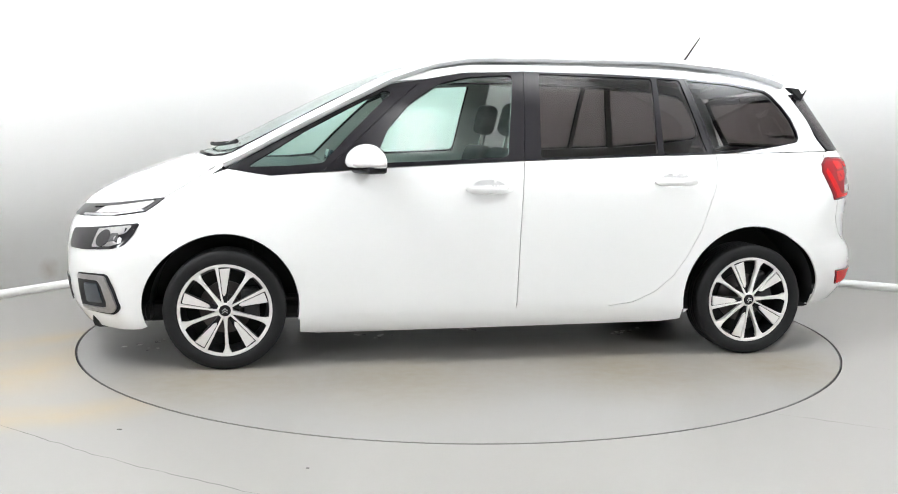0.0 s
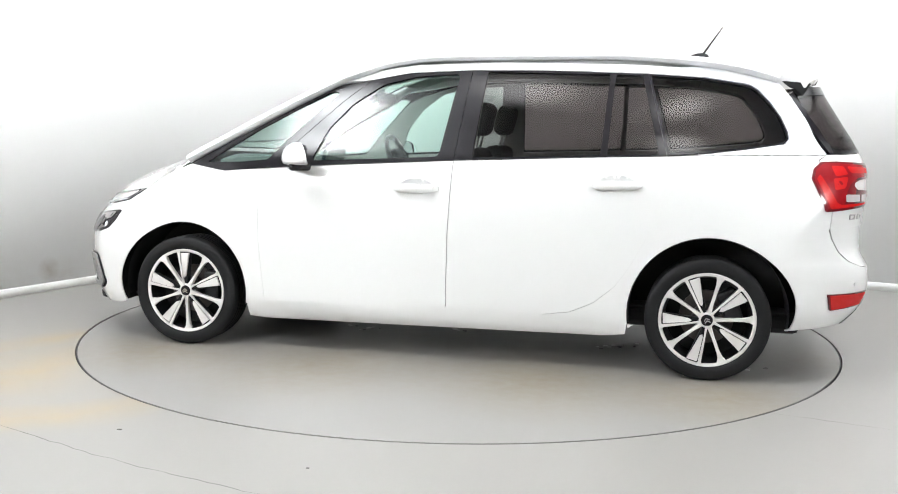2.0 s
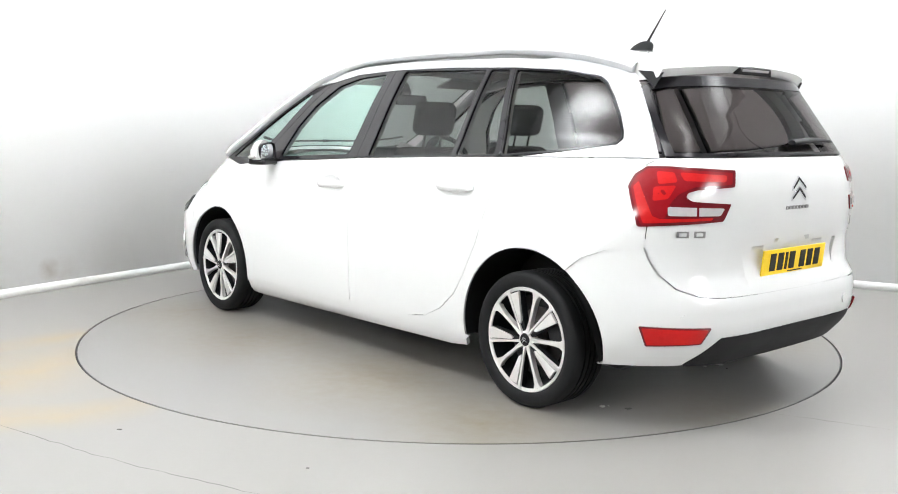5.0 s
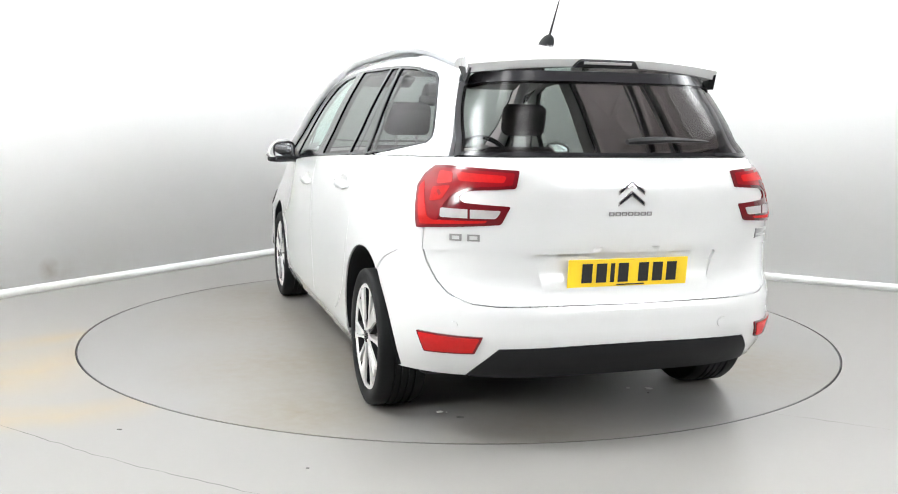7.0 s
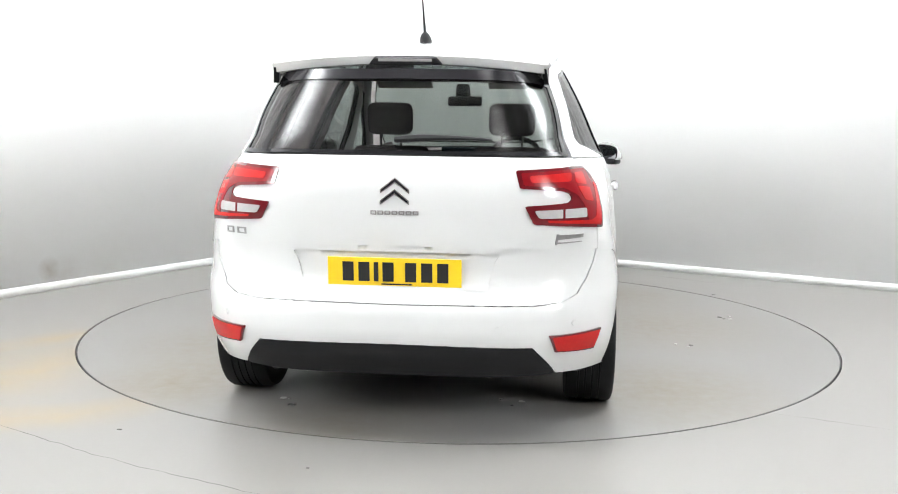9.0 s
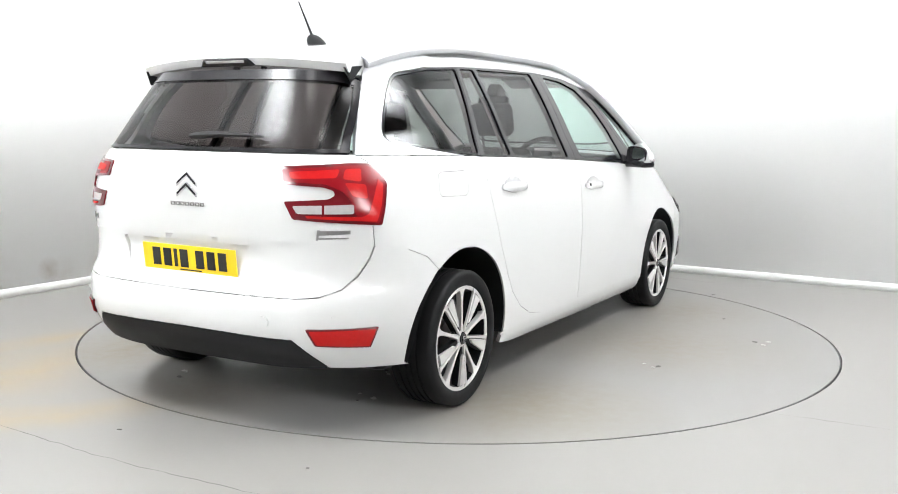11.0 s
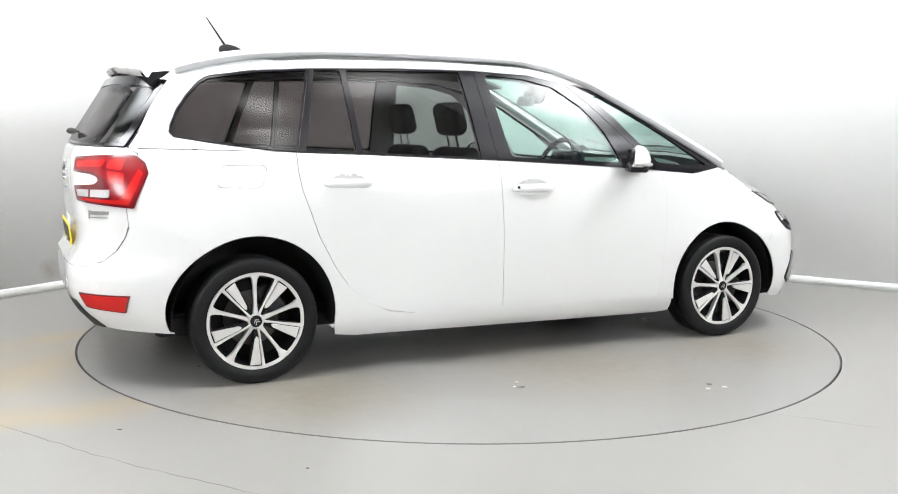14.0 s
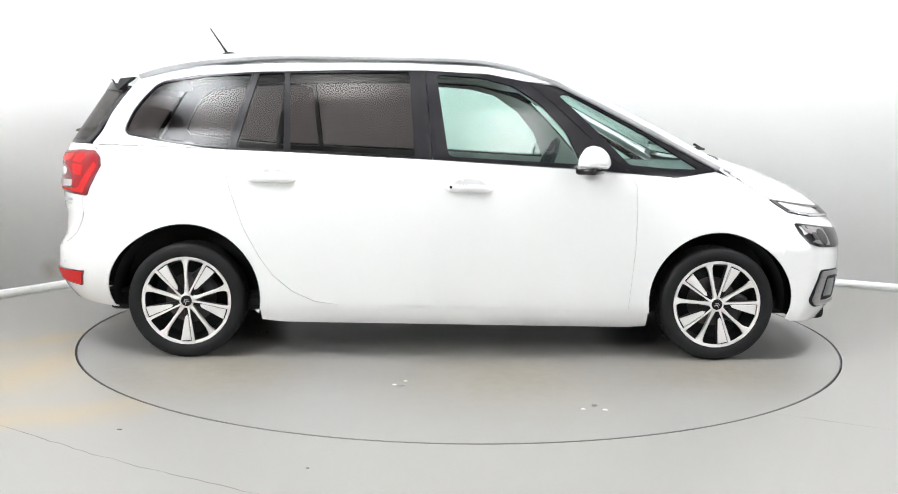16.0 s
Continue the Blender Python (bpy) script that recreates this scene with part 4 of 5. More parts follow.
def front_lamps(s, fb):
    drl = flip([(0.28, 0.800), (0.60, 0.828), (0.955, 0.868), (0.925, 0.835), (0.885, 0.800), (0.70, 0.770), (0.44, 0.752), (0.30, 0.748)], s)
    lamp = panel("running_lamp", drl, [], FRONT, GLOSS_BLACK, car, "slim running lamp with a chrome edge", off=0.004, depth=0.02, r=0.006)
    panel("lens", flip([(0.56, 0.806), (0.66, 0.817), (0.90, 0.850), (0.88, 0.828), (0.85, 0.808), (0.70, 0.784), (0.52, 0.770)], s), [], FRONT, CLEAR_LAMP, lamp, "clear lamp lens", off=0.007, depth=0.004, r=0.006)
    panel("chrome_strip", flip([(0.44, 0.762), (0.70, 0.779), (0.86, 0.805), (0.885, 0.803), (0.70, 0.770), (0.44, 0.752)], s), [], FRONT, CHROME, lamp, "chrome strip", off=0.009, depth=0.006)
    panel("lens_bar", flip([(0.46, 0.806), (0.62, 0.822), (0.90, 0.858), (0.88, 0.848), (0.62, 0.812), (0.46, 0.797)], s), [], FRONT, GLOSS_BLACK, lamp, "dark upper bar", off=0.008, depth=0.004)
    head = flip([(0.45, 0.690), (0.65, 0.715), (0.885, 0.748), (0.868, 0.69), (0.840, 0.640), (0.80, 0.622), (0.62, 0.600), (0.47, 0.595)], s)
    hl = panel("headlamp", head, [], FRONT, GLOSS_BLACK, car, "dark headlamp set in the front bumper", off=0.004, depth=0.02, r=0.014)
    panel("reflector", flip([(0.66, 0.705), (0.855, 0.735), (0.840, 0.70), (0.805, 0.685), (0.80, 0.66), (0.825, 0.65), (0.79, 0.635), (0.67, 0.618)], s), [], FRONT, LAMP_GREY, hl, "grey reflector bowl", off=0.006, depth=0.004, r=0.008)
    panel("projector", flip(arc(0.725, 0.665, 0.040, 0, 345, 23), s), [], FRONT, GLOSS_BLACK, hl, "dark projector lens", off=0.009, depth=0.004)
    panel("projector", flip([(0.76, 0.69), (0.815, 0.695), (0.815, 0.66), (0.76, 0.65)], s), [], FRONT, STEEL, hl, off=0.008, depth=0.004, r=0.01)
    fog = flip([(0.56, 0.478), (0.70, 0.490), (0.775, 0.495), (0.805, 0.42), (0.826, 0.325), (0.80, 0.292), (0.68, 0.288), (0.56, 0.284)], s)
    fl = panel("fog_lamp", fog, [], FRONT, PLASTIC, fb, "black fog lamp recess with a chrome C-shaped edge", off=0.003, depth=0.03, r=0.02)
    ring = flip([(0.57, 0.470), (0.70, 0.481), (0.765, 0.484), (0.793, 0.415), (0.812, 0.330), (0.793, 0.302), (0.68, 0.297), (0.57, 0.293), (0.57, 0.312), (0.68, 0.318), (0.765, 0.326), (0.768, 0.36), (0.745, 0.435), (0.725, 0.458), (0.57, 0.448)], s)
    panel("chrome_edge", ring, [], FRONT, LAMP_GREY, fl, "chrome edge", off=0.012, depth=0.012, r=0.012, step=0.02)
    panel("lamp_glass", flip([(0.62, 0.435), (0.715, 0.44), (0.74, 0.345), (0.62, 0.335)], s), [], FRONT, SCREEN, fl, "dark glass", off=0.007, depth=0.004, r=0.01)


def spoiler():
    top = bmesh.new()
    rows = []
    for y in np.linspace(-0.568, 0.568, 25):
        k = abs(y) / 0.568
        tip = -1.960 + 0.085 * k ** 3
        drop = 0.030 * k ** 2
        front = -1.70
        z0 = float(top_map(np.array([[-1.72, y * 0.93]]))[0, 2]) + 0.002
        z1 = 1.530 - drop
        rows.append([top.verts.new(p) for p in ((front, y * 0.96, z0), (front - 0.14, y, z0 * 0.55 + z1 * 0.45 + 0.008), (tip + 0.03, y, z1), (tip, y, z1 - 0.010), (tip + 0.022, y, z1 - 0.038 - 0.006 * k), (tip + 0.14, y, z1 - 0.050 - 0.006 * k), (front, y * 0.96, z0 - 0.07))])
    for u, v in zip(rows, rows[1:]):
        for i in range(7):
            top.faces.new((u[i], u[(i + 1) % 7], v[(i + 1) % 7], v[i]))
    top.faces.new(rows[0])
    top.faces.new(rows[-1])
    bmesh.ops.recalc_face_normals(top, faces=top.faces)
    sp = part("spoiler", top, PAINT, car, "white roof spoiler with a brake lamp", smooth=True)
    lamp = part("brake_lamp", box((0.020, 0.300, 0.034), (-1.951, 0, 1.501), (0, -28, 0), bevel=0.006, taper=(1, 0.82)), GLOSS_BLACK, sp, "dark high-level brake lamp")
    part("lens", box((0.004, 0.215, 0.012), (-1.9615, 0, 1.503), (0, -28, 0), bevel=0.001), CLEAR_LAMP, lamp, "row of small clear lamp cells")
    for i in range(16):
        part("lamp_cell", box((0.003, 0.008, 0.009), (-1.9638, -0.094 + 0.0125 * i, 1.503), (0, -28, 0)), CLEAR_LAMP, lamp)
    for s in (-1, 1):
        fin = bmesh.new()
        a = [(-1.76, s * 0.572, 1.488), (-1.880, s * 0.560, 1.476), (-1.842, s * 0.572, 1.415)]
        b = [(p[0] + 0.02, p[1] - s * 0.018, p[2]) for p in a]
        va, vb = [fin.verts.new(p) for p in a], [fin.verts.new(p) for p in b]
        fin.faces.new(va)
        fin.faces.new(vb)
        for i in range(3):
            fin.faces.new((va[i], va[(i + 1) % 3], vb[(i + 1) % 3], vb[i]))
        bmesh.ops.recalc_face_normals(fin, faces=fin.faces)
        part("side_fin", fin, SATIN_BLACK, sp, "gloss black side fin")


def antenna():
    z = float(top_map(np.array([[-1.33, 0.0]]))[0, 2])
    bm = bmesh.new()
    bmesh.ops.create_uvsphere(bm, u_segments=20, v_segments=10, radius=1)
    for v in bm.verts:
        v.co = Vector((v.co.x * 0.072 - 0.035 * max(v.co.z, 0), v.co.y * 0.028, max(v.co.z, -0.2) * 0.052))
    bmesh.ops.transform(bm, matrix=pose(-1.315, 0, z - 0.002), verts=bm.verts)
    ob = part("antenna_base", bm, PLASTIC, car, "black roof antenna foot", smooth=True)
    part("antenna_rod", tube([(-1.355, 0, z + 0.036), (-1.46, 0, 1.800 + 0.012)], [0.0065, 0.0028], 8), PLASTIC, ob, "thin black antenna rod", smooth=True)


# ---- badges as plain shapes, and the plate with bars in place of writing ----
def badges():
    def on_rear(q, z, off):
        a = np.array([[q, z]])
        p = REAR(a)
        return Vector(p[0] + normal(p)[0] * off)

    for dz in (0.0, -0.043):
        z = 1.046 + dz
        panel("badge", both([(0.0, z), (0.056, z - 0.044), (0.056, z - 0.060), (0.0, z - 0.020)]), [], REAR, CHROME, car, "chrome chevron badge", off=0.006, depth=0.006, step=0.02)
        panel("badge_edge", both([(0.0, z - 0.004), (0.051, z - 0.045), (0.051, z - 0.053), (0.0, z - 0.015)]), [], REAR, GLOSS_BLACK, car, "dark chevron face", off=0.0075, depth=0.002, step=0.02)
    for i in range(7):
        q = 0.082 - i * 0.0272
        panel("badge_bar", [(q + 0.011, 0.921), (q - 0.011, 0.921), (q - 0.011, 0.905), (q + 0.011, 0.905)], [[(q + 0.007, 0.917), (q - 0.007, 0.917), (q - 0.007, 0.909), (q + 0.007, 0.909)]], REAR, LAMP_GREY, car, "small chrome bar", off=0.003, depth=0.003)
    for q in (0.625, 0.570):
        panel("badge_bar", [(q + 0.019, 0.838), (q - 0.019, 0.838), (q - 0.019, 0.812), (q + 0.019, 0.812)], [[(q + 0.012, 0.832), (q - 0.012, 0.832), (q - 0.012, 0.818), (q + 0.012, 0.818)]], REAR, LAMP_GREY, car, "small chrome bar", off=0.003, depth=0.003)
    panel("badge_bar", [(-0.57, 0.834), (-0.665, 0.836), (-0.665, 0.822), (-0.57, 0.816)], [], REAR, LAMP_GREY, car, "small grey script bar", off=0.003, depth=0.003)
    panel("badge_bar", [(-0.565, 0.838), (-0.573, 0.838), (-0.567, 0.796), (-0.560, 0.796)], [], REAR, LAMP_GREY, car, "small grey script bar", off=0.003, depth=0.003)
    panel("badge_bar", [(-0.565, 0.806), (-0.66, 0.808), (-0.66, 0.804), (-0.565, 0.800)], [], REAR, LAMP_GREY, car, "small grey script bar", off=0.003, depth=0.003)
    lean = -6
    pl = part("number_plate", box((0.006, 0.520, 0.111), (-2.196, 0, 0.684), (0, lean, 0), bevel=0.002), PLATE, car, "yellow rear number plate with black bars")
    y, wide = 0.205, (0.050, 0.050, 0.020, 0.050, 0.0, 0.050, 0.050, 0.050)
    for w in wide:
        if w:
            part("plate_bar", box((0.003, w * 0.86, 0.076), (-2.2003, y - w / 2, 0.684), (0, lean, 0)), INK, pl)
        y -= w + (0.012 if w else 0.026)
    part("plate_bar", box((0.003, 0.12, 0.005), (-2.196 - 0.0045 + 0.0048, -0.01, 0.636), (0, lean, 0)), INK, pl)
    # high on the bumper: a round cover
    panel("tow_eye_cover", arc(-0.40, 0.470, 0.022, 0, 345, 23), [], REAR, PAINT, car, "round white towing eye cover", off=0.0015, depth=0.004)
    # rear wiper
    a, b = on_rear(0.005, 1.180, 0.022), on_rear(-0.36, 1.183, 0.020)
    wp = part("rear_wiper", tube([a.lerp(b, t) + Vector((-0.012 * math.sin(math.pi * t), 0, 0.008 * math.sin(math.pi * t))) for t in (0, 0.1, 0.3, 0.5, 0.7, 0.9, 1)], [0.018, 0.024, 0.024, 0.018, 0.014, 0.010, 0.006], 8, flat=0.6), PLASTIC, car, "black rear wiper", smooth=True)


# ---- wheels ----
def wheel(m):
    hub = new("wheel")
    hub.parent = car
    hub.matrix_basis = m
    tagged(hub, "black tyre on a two-tone machined alloy wheel")
    # y = 0 is the hub face; the wheel reaches to -y
    tyre = [(0.230, -0.012), (0.236, 0.000), (0.246, 0.008), (0.264, 0.012), (0.284, 0.012), (0.299, 0.006), (0.3055, -0.006)]
    groove = []
    for c in (-0.055, -0.085, -0.115, -0.145):
        groove += [(0.306, c + 0.005), (0.299, c + 0.004), (0.299, c - 0.004), (0.306, c - 0.005)]
    back = [(0.3045, -0.176), (0.293, -0.198), (0.27, -0.205), (0.226, -0.195)]
    part("tyre", lathe(tyre + groove + back, 72), RUBBER, hub, "black rubber tyre", smooth=True)
    rim = part("rim", lathe([(0.224, -0.028), (0.2265, -0.010), (0.233, -0.004), (0.237, -0.001), (0.234, 0.002), (0.222, 0.000), (0.219, -0.006)], 72), ALLOY, hub, "machined rim lip", smooth=True)
    part("barrel", lathe([(0.220, -0.006), (0.205, -0.05), (0.200, -0.18), (0.226, -0.195)], 56), ALLOY_DARK, hub, "dark rim barrel", smooth=True)
    part("brake_disc", lathe([(0.0, -0.075), (0.07, -0.075), (0.072, -0.10), (0.135, -0.100), (0.135, -0.112), (0.0, -0.112)], 48), BRASS, hub, "worn brake disc")
    part("brake_back", lathe([(0.0, -0.12), (0.202, -0.12), (0.202, -0.14), (0.0, -0.14)], 32), GAP, hub)
    part("caliper", box((0.09, 0.06, 0.16), (-0.125, -0.09, 0.02), bevel=0.015), STEEL, hub, "dark brake caliper")
    face = Matrix.Rotation(math.pi / 2, 4, "X")
    for i in range(5):
        a = Matrix.Rotation(2 * math.pi * i / 5 , 4, "Y")
        # broad two-tone spoke: dark wedge with machined edge and blade
        part("spoke", prism([(-0.010, 0.030), (-0.038, 0.224), (0.040, 0.224), (0.013, 0.030)], 0.030, a @ Matrix.Translation((0, -0.034, 0)) @ face @ Matrix.Scale(-1, 4, (0, 0, 1)), 0.003), ALLOY_DARK, hub, "broad dark spoke")
        for outline, h in (([(0.002, 0.030), (0.0105, 0.080), (0.0215, 0.218), (0.015, 0.227), (0.048, 0.227), (0.0365, 0.210), (0.0185, 0.080), (0.014, 0.030)], -0.002), ([(-0.010, 0.086), (-0.036, 0.213), (0.0165, 0.213), (0.0075, 0.086), (0.001, 0.074)], -0.001)):
            part("spoke_face", prism(outline, 0.012, a @ Matrix.Translation((0, h - 0.004, 0)) @ face @ Matrix.Scale(-1, 4, (0, 0, 1)), 0.002), ALLOY, hub, "machined spoke face")
        b = Matrix.Rotation(2 * math.pi * (i + 0.5) / 5, 4, "Y")
        part("spoke", prism([(-0.012, 0.030), (-0.007, 0.09), (-0.0085, 0.172), (-0.013, 0.202), (-0.022, 0.217), (-0.036, 0.226), (0.036, 0.226), (0.022, 0.217), (0.013, 0.202), (0.0085, 0.172), (0.007, 0.09), (0.012, 0.030)], 0.026, b @ Matrix.Translation((0, -0.027, 0)) @ face @ Matrix.Scale(-1, 4, (0, 0, 1)), 0.003), ALLOY, hub, "slim machined spoke")
        c = Matrix.Rotation(2 * math.pi * (i + 0.25) / 5, 4, "Y")
        part("wheel_bolt", lathe([(0.0, 0.0), (0.009, 0.0), (0.010, -0.012)], 10, m=c @ Matrix.Translation((0, -0.016, 0.054))), STEEL, hub)
    part("hub", lathe([(0.0, 0.001), (0.033, 0.001), (0.039, -0.003), (0.042, -0.010), (0.043, -0.04)], 40), ALLOY, hub, "machined hub", smooth=True)
    cap = part("centre_cap", lathe([(0.0, 0.007), (0.025, 0.006), (0.029, 0.001)], 32), GLOSS_BLACK, hub, "black centre cap", smooth=True)
    for dz in (0.004, -0.008):
        part("badge", prism([(0, 0.010 + dz), (0.014, -0.002 + dz), (0.014, -0.007 + dz), (0, 0.004 + dz), (-0.014, -0.007 + dz), (-0.014, -0.002 + dz)], 0.002, Matrix.Translation((0, 0.007, 0)) @ face @ Matrix.Scale(-1, 4, (0, 0, 1))), CHROME, cap, "plain chevron")
    return hub


def wheels():
    z = 0.306
    first = wheel(pose(AXLE, 0.880, z) @ Matrix.Rotation(radians(2), 4, "Y"))
    turns = ((-AXLE, 0.876, 0, 21), (AXLE, -0.880, 180, -23), (-AXLE, -0.876, 180, 37))
    for x, y, rz, spin in turns:
        copy_thing(first, pose(x, y, z, 0, 0, rz) @ Matrix.Rotation(radians(spin), 4, "Y"))
    for x, r in ((AXLE, ARCH_F), (-AXLE, ARCH_R)):
        for s in (-1, 1):
            bm = bmesh.new()
            pts = arc(x, ARCH_Z, r - 0.004, -9, 189, 34)
            lip = side_map(s)(np.array([(px, max(pz, 0.2)) for px, pz in pts]))
            rows = [[bm.verts.new((px, q[1] - s * 0.006, pz)) for (px, pz), q in zip(pts, lip)], [bm.verts.new((px, s * 0.60, pz)) for px, pz in pts]]
            cen = [bm.verts.new((px * 0.0 + x + (px - x) * 0.02, s * 0.60, max(pz * 0 + 0.22, 0.22))) for px, pz in pts]
            for i in range(len(pts) - 1):
                bm.faces.new((rows[0][i], rows[0][i + 1], rows[1][i + 1], rows[1][i]))
                bm.faces.new((rows[1][i], rows[1][i + 1], cen[i + 1], cen[i]))
            bmesh.ops.remove_doubles(bm, verts=bm.verts, dist=1e-5)
            part("wheel_arch_liner", bm, PLASTIC, car, "black wheel arch liner", smooth=True)


# ---- the cabin ----
def seat(x, y, z=0.34, wide=0.50, high=0.60, head=True, lean=14):
    st = new("seat")
    st.parent = car
    tagged(st, "dark cloth seat with a headrest")
    part("cushion", box((0.50, wide, 0.16), (x + 0.22, y, z + 0.08), (0, -6, 0), bevel=0.05, segments=3), CLOTH, st, smooth=True)
    back = pose(x, y, z + 0.12, 0, -lean, 0)
    bm = box((0.13, wide, high), (0, 0, high / 2), bevel=0.055, segments=4)
    for v in bm.verts:
        v.co.y *= 1 - 0.16 * max(0, v.co.z / high - 0.55)
    bmesh.ops.transform(bm, matrix=back, verts=bm.verts)
    part("backrest", bm, CLOTH, st, smooth=True)
    if head:
        for dy in (-0.06, 0.06):
            part("headrest_post", tube([back @ Vector((0, dy, high - 0.03)), back @ Vector((0.0, dy, high + 0.12))], 0.007, 8), CHROME, st)
        bm = box((0.10, 0.27, 0.19), (0.01, 0, high + 0.165), bevel=0.045, segments=4)
        bmesh.ops.transform(bm, matrix=back, verts=bm.verts)
        part("headrest", bm, CLOTH, st, smooth=True)


def cabin():
    for y in (0.36, -0.36):
        seat(0.02, y, 0.36, 0.50, 0.66)
    for y in (0.47, 0.0, -0.47):
        seat(-0.95, y, 0.36, 0.43, 0.56, head=False)
    bm = skin([(1.50, 0.0), (1.46, 0.35), (1.30, 0.66), (0.85, 0.69), (0.80, 0.4), (0.78, 0.0), (0.80, -0.4), (0.85, -0.69), (1.30, -0.66), (1.46, -0.35)], [], lambda a: np.stack([a[:, 0], a[:, 1], 1.02 - 0.10 * np.clip((0.95 - a[:, 0]) / 0.15, 0, 1) ** 2 + 0.03 * np.cos(a[:, 1] * 4)], -1), off=0.0, depth=0.35, step=0.06)
    dash = part("dashboard", bm, DASH, car, "dark grey dashboard", smooth=False)
    part("centre_screen", box((0.03, 0.34, 0.10), (0.86, 0, 1.05), (0, -15, 0), bevel=0.01), SCREEN, dash, "wide black display")
    part("lower_screen", box((0.03, 0.20, 0.13), (0.80, 0, 0.90), (0, -20, 0), bevel=0.01), SCREEN, dash, "black touch screen")
    # steering wheel on the car's right
    bm = bmesh.new()
    m = pose(0.53, -0.36, 1.00, 0, 0, 0) @ Matrix.Rotation(radians(-66), 4, "Y")
    ring = [m @ Vector((0.185 * math.cos(t), 0.185 * math.sin(t), 0)) for t in np.linspace(0, 2 * math.pi, 33)]
    tube(ring, 0.016, 8, bm=bm)
    st = part("steering_wheel", bm, PLASTIC, car, "black steering wheel", smooth=True)
    part("steering_hub", box((0.20, 0.13, 0.05), (0, 0, 0), bevel=0.02), PLASTIC, st).matrix_basis = m
    part("steering_spokes", box((0.03, 0.35, 0.02), (0, 0, 0), bevel=0.005), SILVER, st).matrix_basis = m
    # mirror and its housing at the top of the windscreen
    mr = part("interior_mirror", box((0.035, 0.23, 0.065), (0.52, -0.02, 1.405), (0, 12, -8), bevel=0.015, segments=3), PLASTIC, car, "black interior mirror", smooth=True)
    part("mirror_stalk", box((0.12, 0.09, 0.10), (0.60, 0, 1.455), (0, 30, 0), bevel=0.02), PLASTIC, mr)
    for y in (0.36, -0.36):
        part("sun_visor", box((0.16, 0.36, 0.02), (0.38, y, 1.515), (0, 18, 0), bevel=0.008), LINER, car, "grey sun visor")
    panel("headlining", [(0.34, 0.0), (0.36, 0.30), (0.40, 0.50), (-0.3, 0.55), (-1.5, 0.53), (-1.78, 0.45), (-1.78, -0.45), (-1.5, -0.53), (-0.3, -0.55), (0.40, -0.50), (0.36, -0.30)], [], top_map, LINER, car, "grey headlining", off=-0.05, depth=0.0, step=0.08)
    part("cabin_floor", box((3.2, 1.46, 0.04), (-0.30, 0, 0.32), bevel=0.01), CLOTH, car, "dark carpet")
    part("load_floor", box((0.80, 1.20, 0.05), (-1.62, 0, 0.72), bevel=0.01), CLOTH, car, "dark boot floor")
    panel("tailgate_lining", both([(0.0, 1.12), (0.62, 1.115), (0.66, 0.95), (0.66, 0.60), (0.0, 0.58)]), [], REAR, LINER, car, "grey tailgate lining", off=-0.05, depth=0.0, step=0.08)
    part("bulkhead", box((0.03, 1.30, 0.68), (1.30, 0, 0.60)), PLASTIC, car)


for sign in (1, -1):
    body_side(sign)
body_ends()
badges()
wheels()
cabin()


# ---- small marks: floor cracks, specks, flakes of loose paint ----
def strip(points, width, z, name, mat, parent=None, seed=1, label=""):
    """A thin wandering line on the floor."""
    rnd = random.Random(seed)
    bm = bmesh.new()
    pts = []
    for (x0, y0), (x1, y1) in zip(points, points[1:]):
        n = max(2, int(math.hypot(x1 - x0, y1 - y0) / 0.05))
        pts += [(x0 + (x1 - x0) * i / n + rnd.uniform(-0.006, 0.006), y0 + (y1 - y0) * i / n + rnd.uniform(-0.006, 0.006)) for i in range(n)]
    pts.append(points[-1])
    rows = []
    for i, p in enumerate(pts):
        q, r = pts[max(i - 1, 0)], pts[min(i + 1, len(pts) - 1)]
        d = Vector((r[0] - q[0], r[1] - q[1])).normalized()
        w = width * rnd.uniform(0.25, 1.0) * min(1, 0.2 + i / 4, 0.2 + (len(pts) - 1 - i) / 4)
        rows.append((bm.verts.new((p[0] - d.y * w, p[1] + d.x * w, z)), bm.verts.new((p[0] + d.y * w, p[1] - d.x * w, z))))
    for u, v in zip(rows, rows[1:]):
        bm.faces.new((u[0], u[1], v[1], v[0]))
    bmesh.ops.recalc_face_normals(bm, faces=bm.faces)
    for f in bm.faces:
        if f.normal.z < 0:
            f.normal_flip()
    return mesh_object(name, bm, mat, parent, label, smooth=False)


def chip(rnd, size):
    bm = bmesh.new()
    n = rnd.randint(5, 8)
    ring = [(size * rnd.uniform(0.4, 1.0) * math.cos(2 * math.pi * k / n), size * rnd.uniform(0.3, 0.8) * math.sin(2 * math.pi * k / n)) for k in range(n)]
    return prism(ring, 0.0025, bevel=0.0)


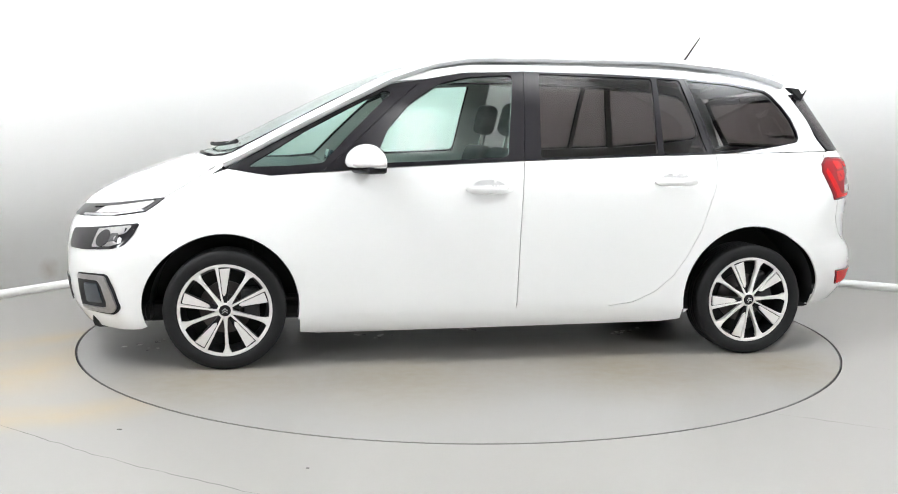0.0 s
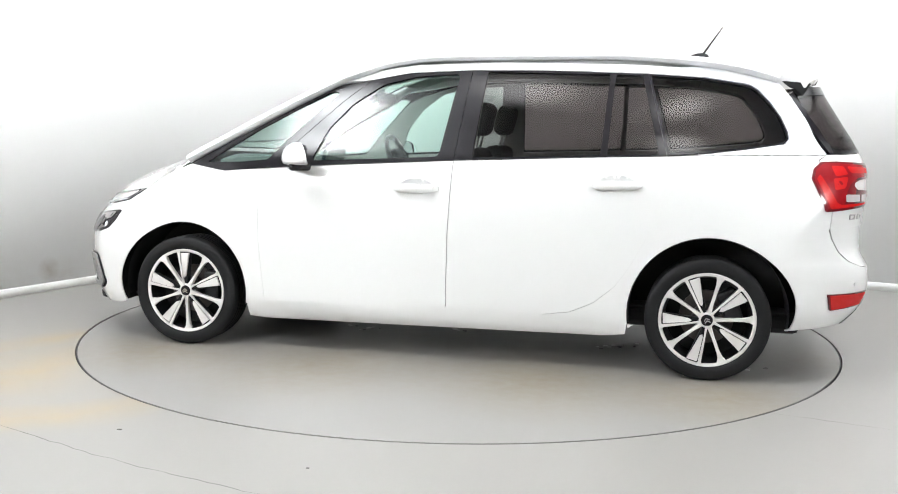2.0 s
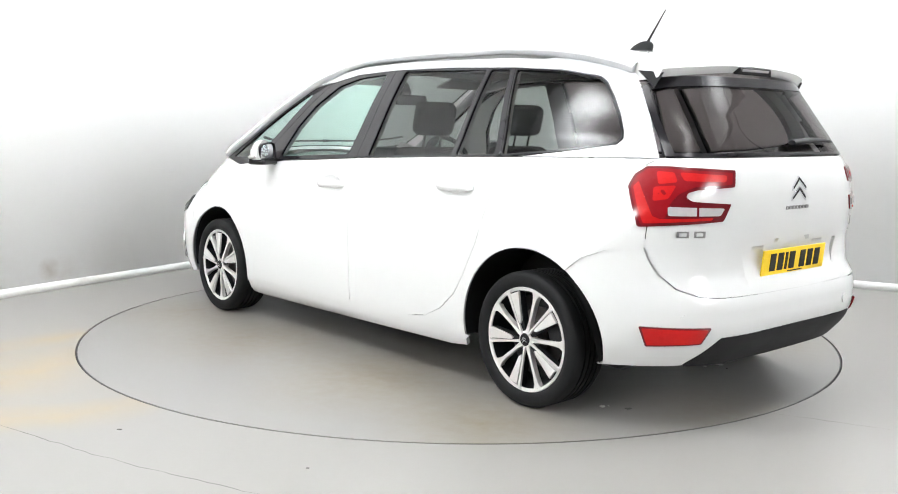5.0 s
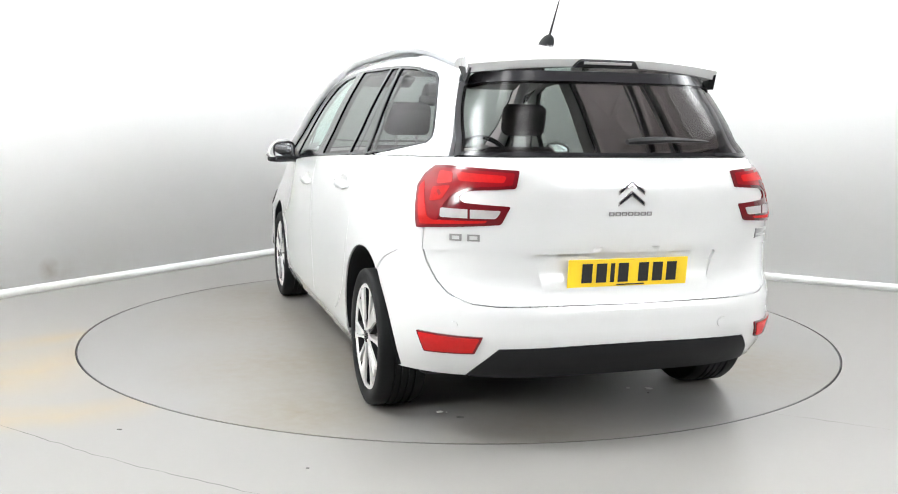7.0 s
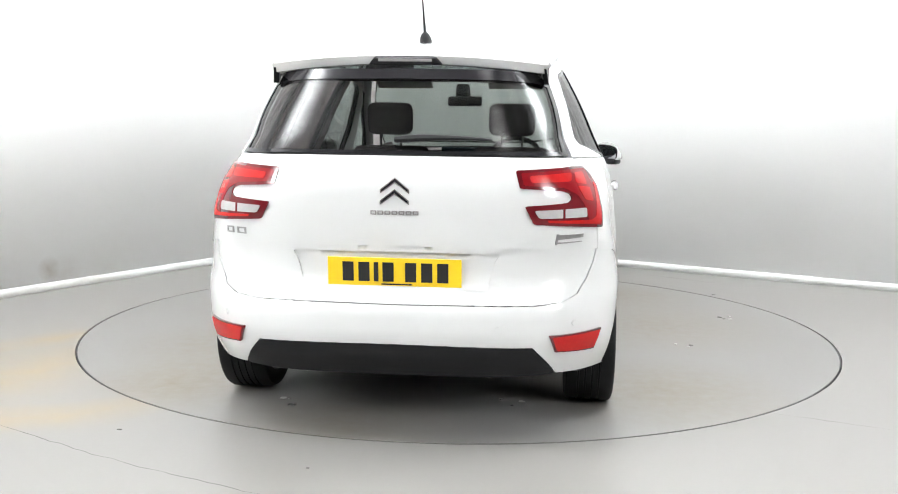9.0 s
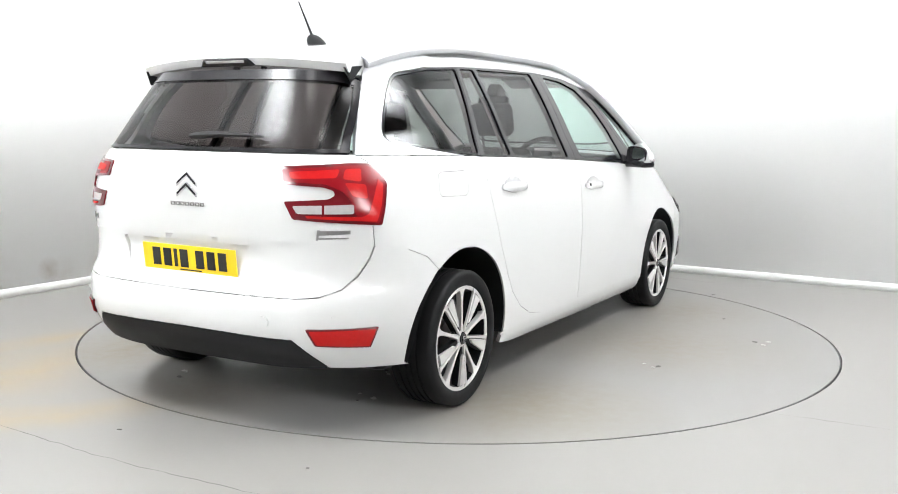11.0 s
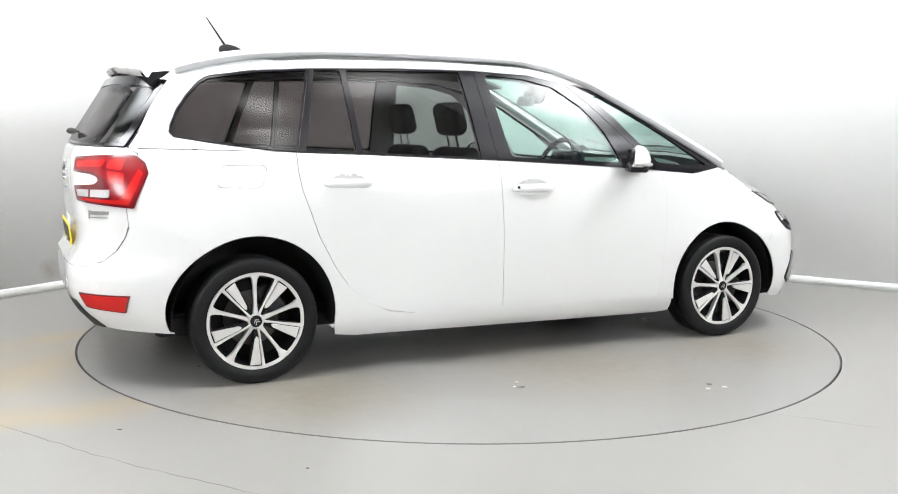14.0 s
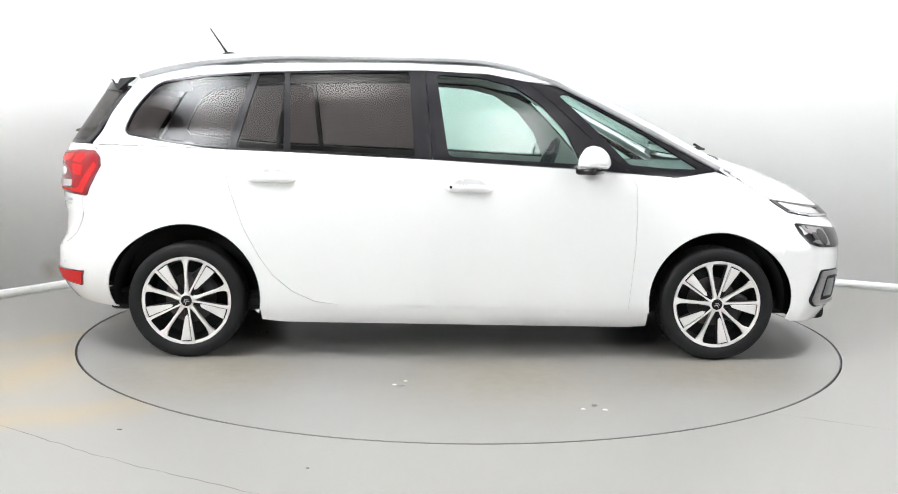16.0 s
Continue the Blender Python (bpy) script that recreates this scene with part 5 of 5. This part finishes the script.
def floor_marks():
    floor_ob = bpy.data.objects["floor"]
    for k, (pts, w) in enumerate(((((-1.90, -2.07), (-1.46, -2.36), (-1.20, -2.51), (-0.62, -2.80)), 0.0035), (((1.40, -1.76), (1.60, -1.85), (1.85, -1.98)), 0.0030), (((1.50, -2.75), (1.72, -2.62), (1.95, -2.60)), 0.0025), (((1.62, 2.20), (2.10, 1.80)), 0.0030))):
        strip(pts, w, 0.0012, "floor_crack", CRACK, floor_ob, k)
    rnd = random.Random(3)
    for x, y, r in ((-1.37, -2.12, 0.012), (-0.54, -2.52, 0.011), (1.93, 1.25, 0.02), (1.76, 0.34, 0.014), (0.95, 2.75, 0.018)):
        ob = mesh_object("speck", chip(rnd, r), CRACK, floor_ob, smooth=False)
        ob.location = (x, y, 0.0)
    spots = [(0.58, 0.27), (-0.01, 0.09), (-0.98, 0.29), (1.91, 0.32), (1.80, 0.20), (1.75, 0.42), (0.45, 0.22), (-0.93, 0.36), (-1.05, 0.22), (0.62, 0.20), (-0.35, -1.34), (0.57, -1.73), (1.2, -0.3), (-1.6, -0.4), (-1.75, 0.6), (-1.15, -0.25)]
    for i, (x, y) in enumerate(spots):
        for k in range(3):
            ob = mesh_object("paint_flake", chip(rnd, rnd.uniform(0.008, 0.026)), FLAKE if (i + k) % 3 else CRACK, turntable_top, smooth=False)
            ob.matrix_basis = pose(x + rnd.uniform(-0.07, 0.07), y + rnd.uniform(-0.05, 0.05), 0.0, 0, 0, rnd.uniform(0, 360))


CRACK = material("floor crack", (0.19, 0.185, 0.18), rough=0.9)
FLAKE = material("pale paint flake", (0.62, 0.62, 0.60), rough=0.4)
floor_marks()


def motions():
    """The turntable turns clockwise at an even pace, and the car stands on it a little off its middle."""
    table, ride = [], []
    for i in range(33):
        t = i * 0.5
        a = 190.565 - 11.7717 * t
        table.append((t, pose(0, 0, 0, 0, 0, a)))
        ride.append((t, pose(0, 0, 0, 0, 0, a) @ pose(-0.055, 0.035, 0)))
    walk(turntable_top, table)
    walk(car, ride)


motions()
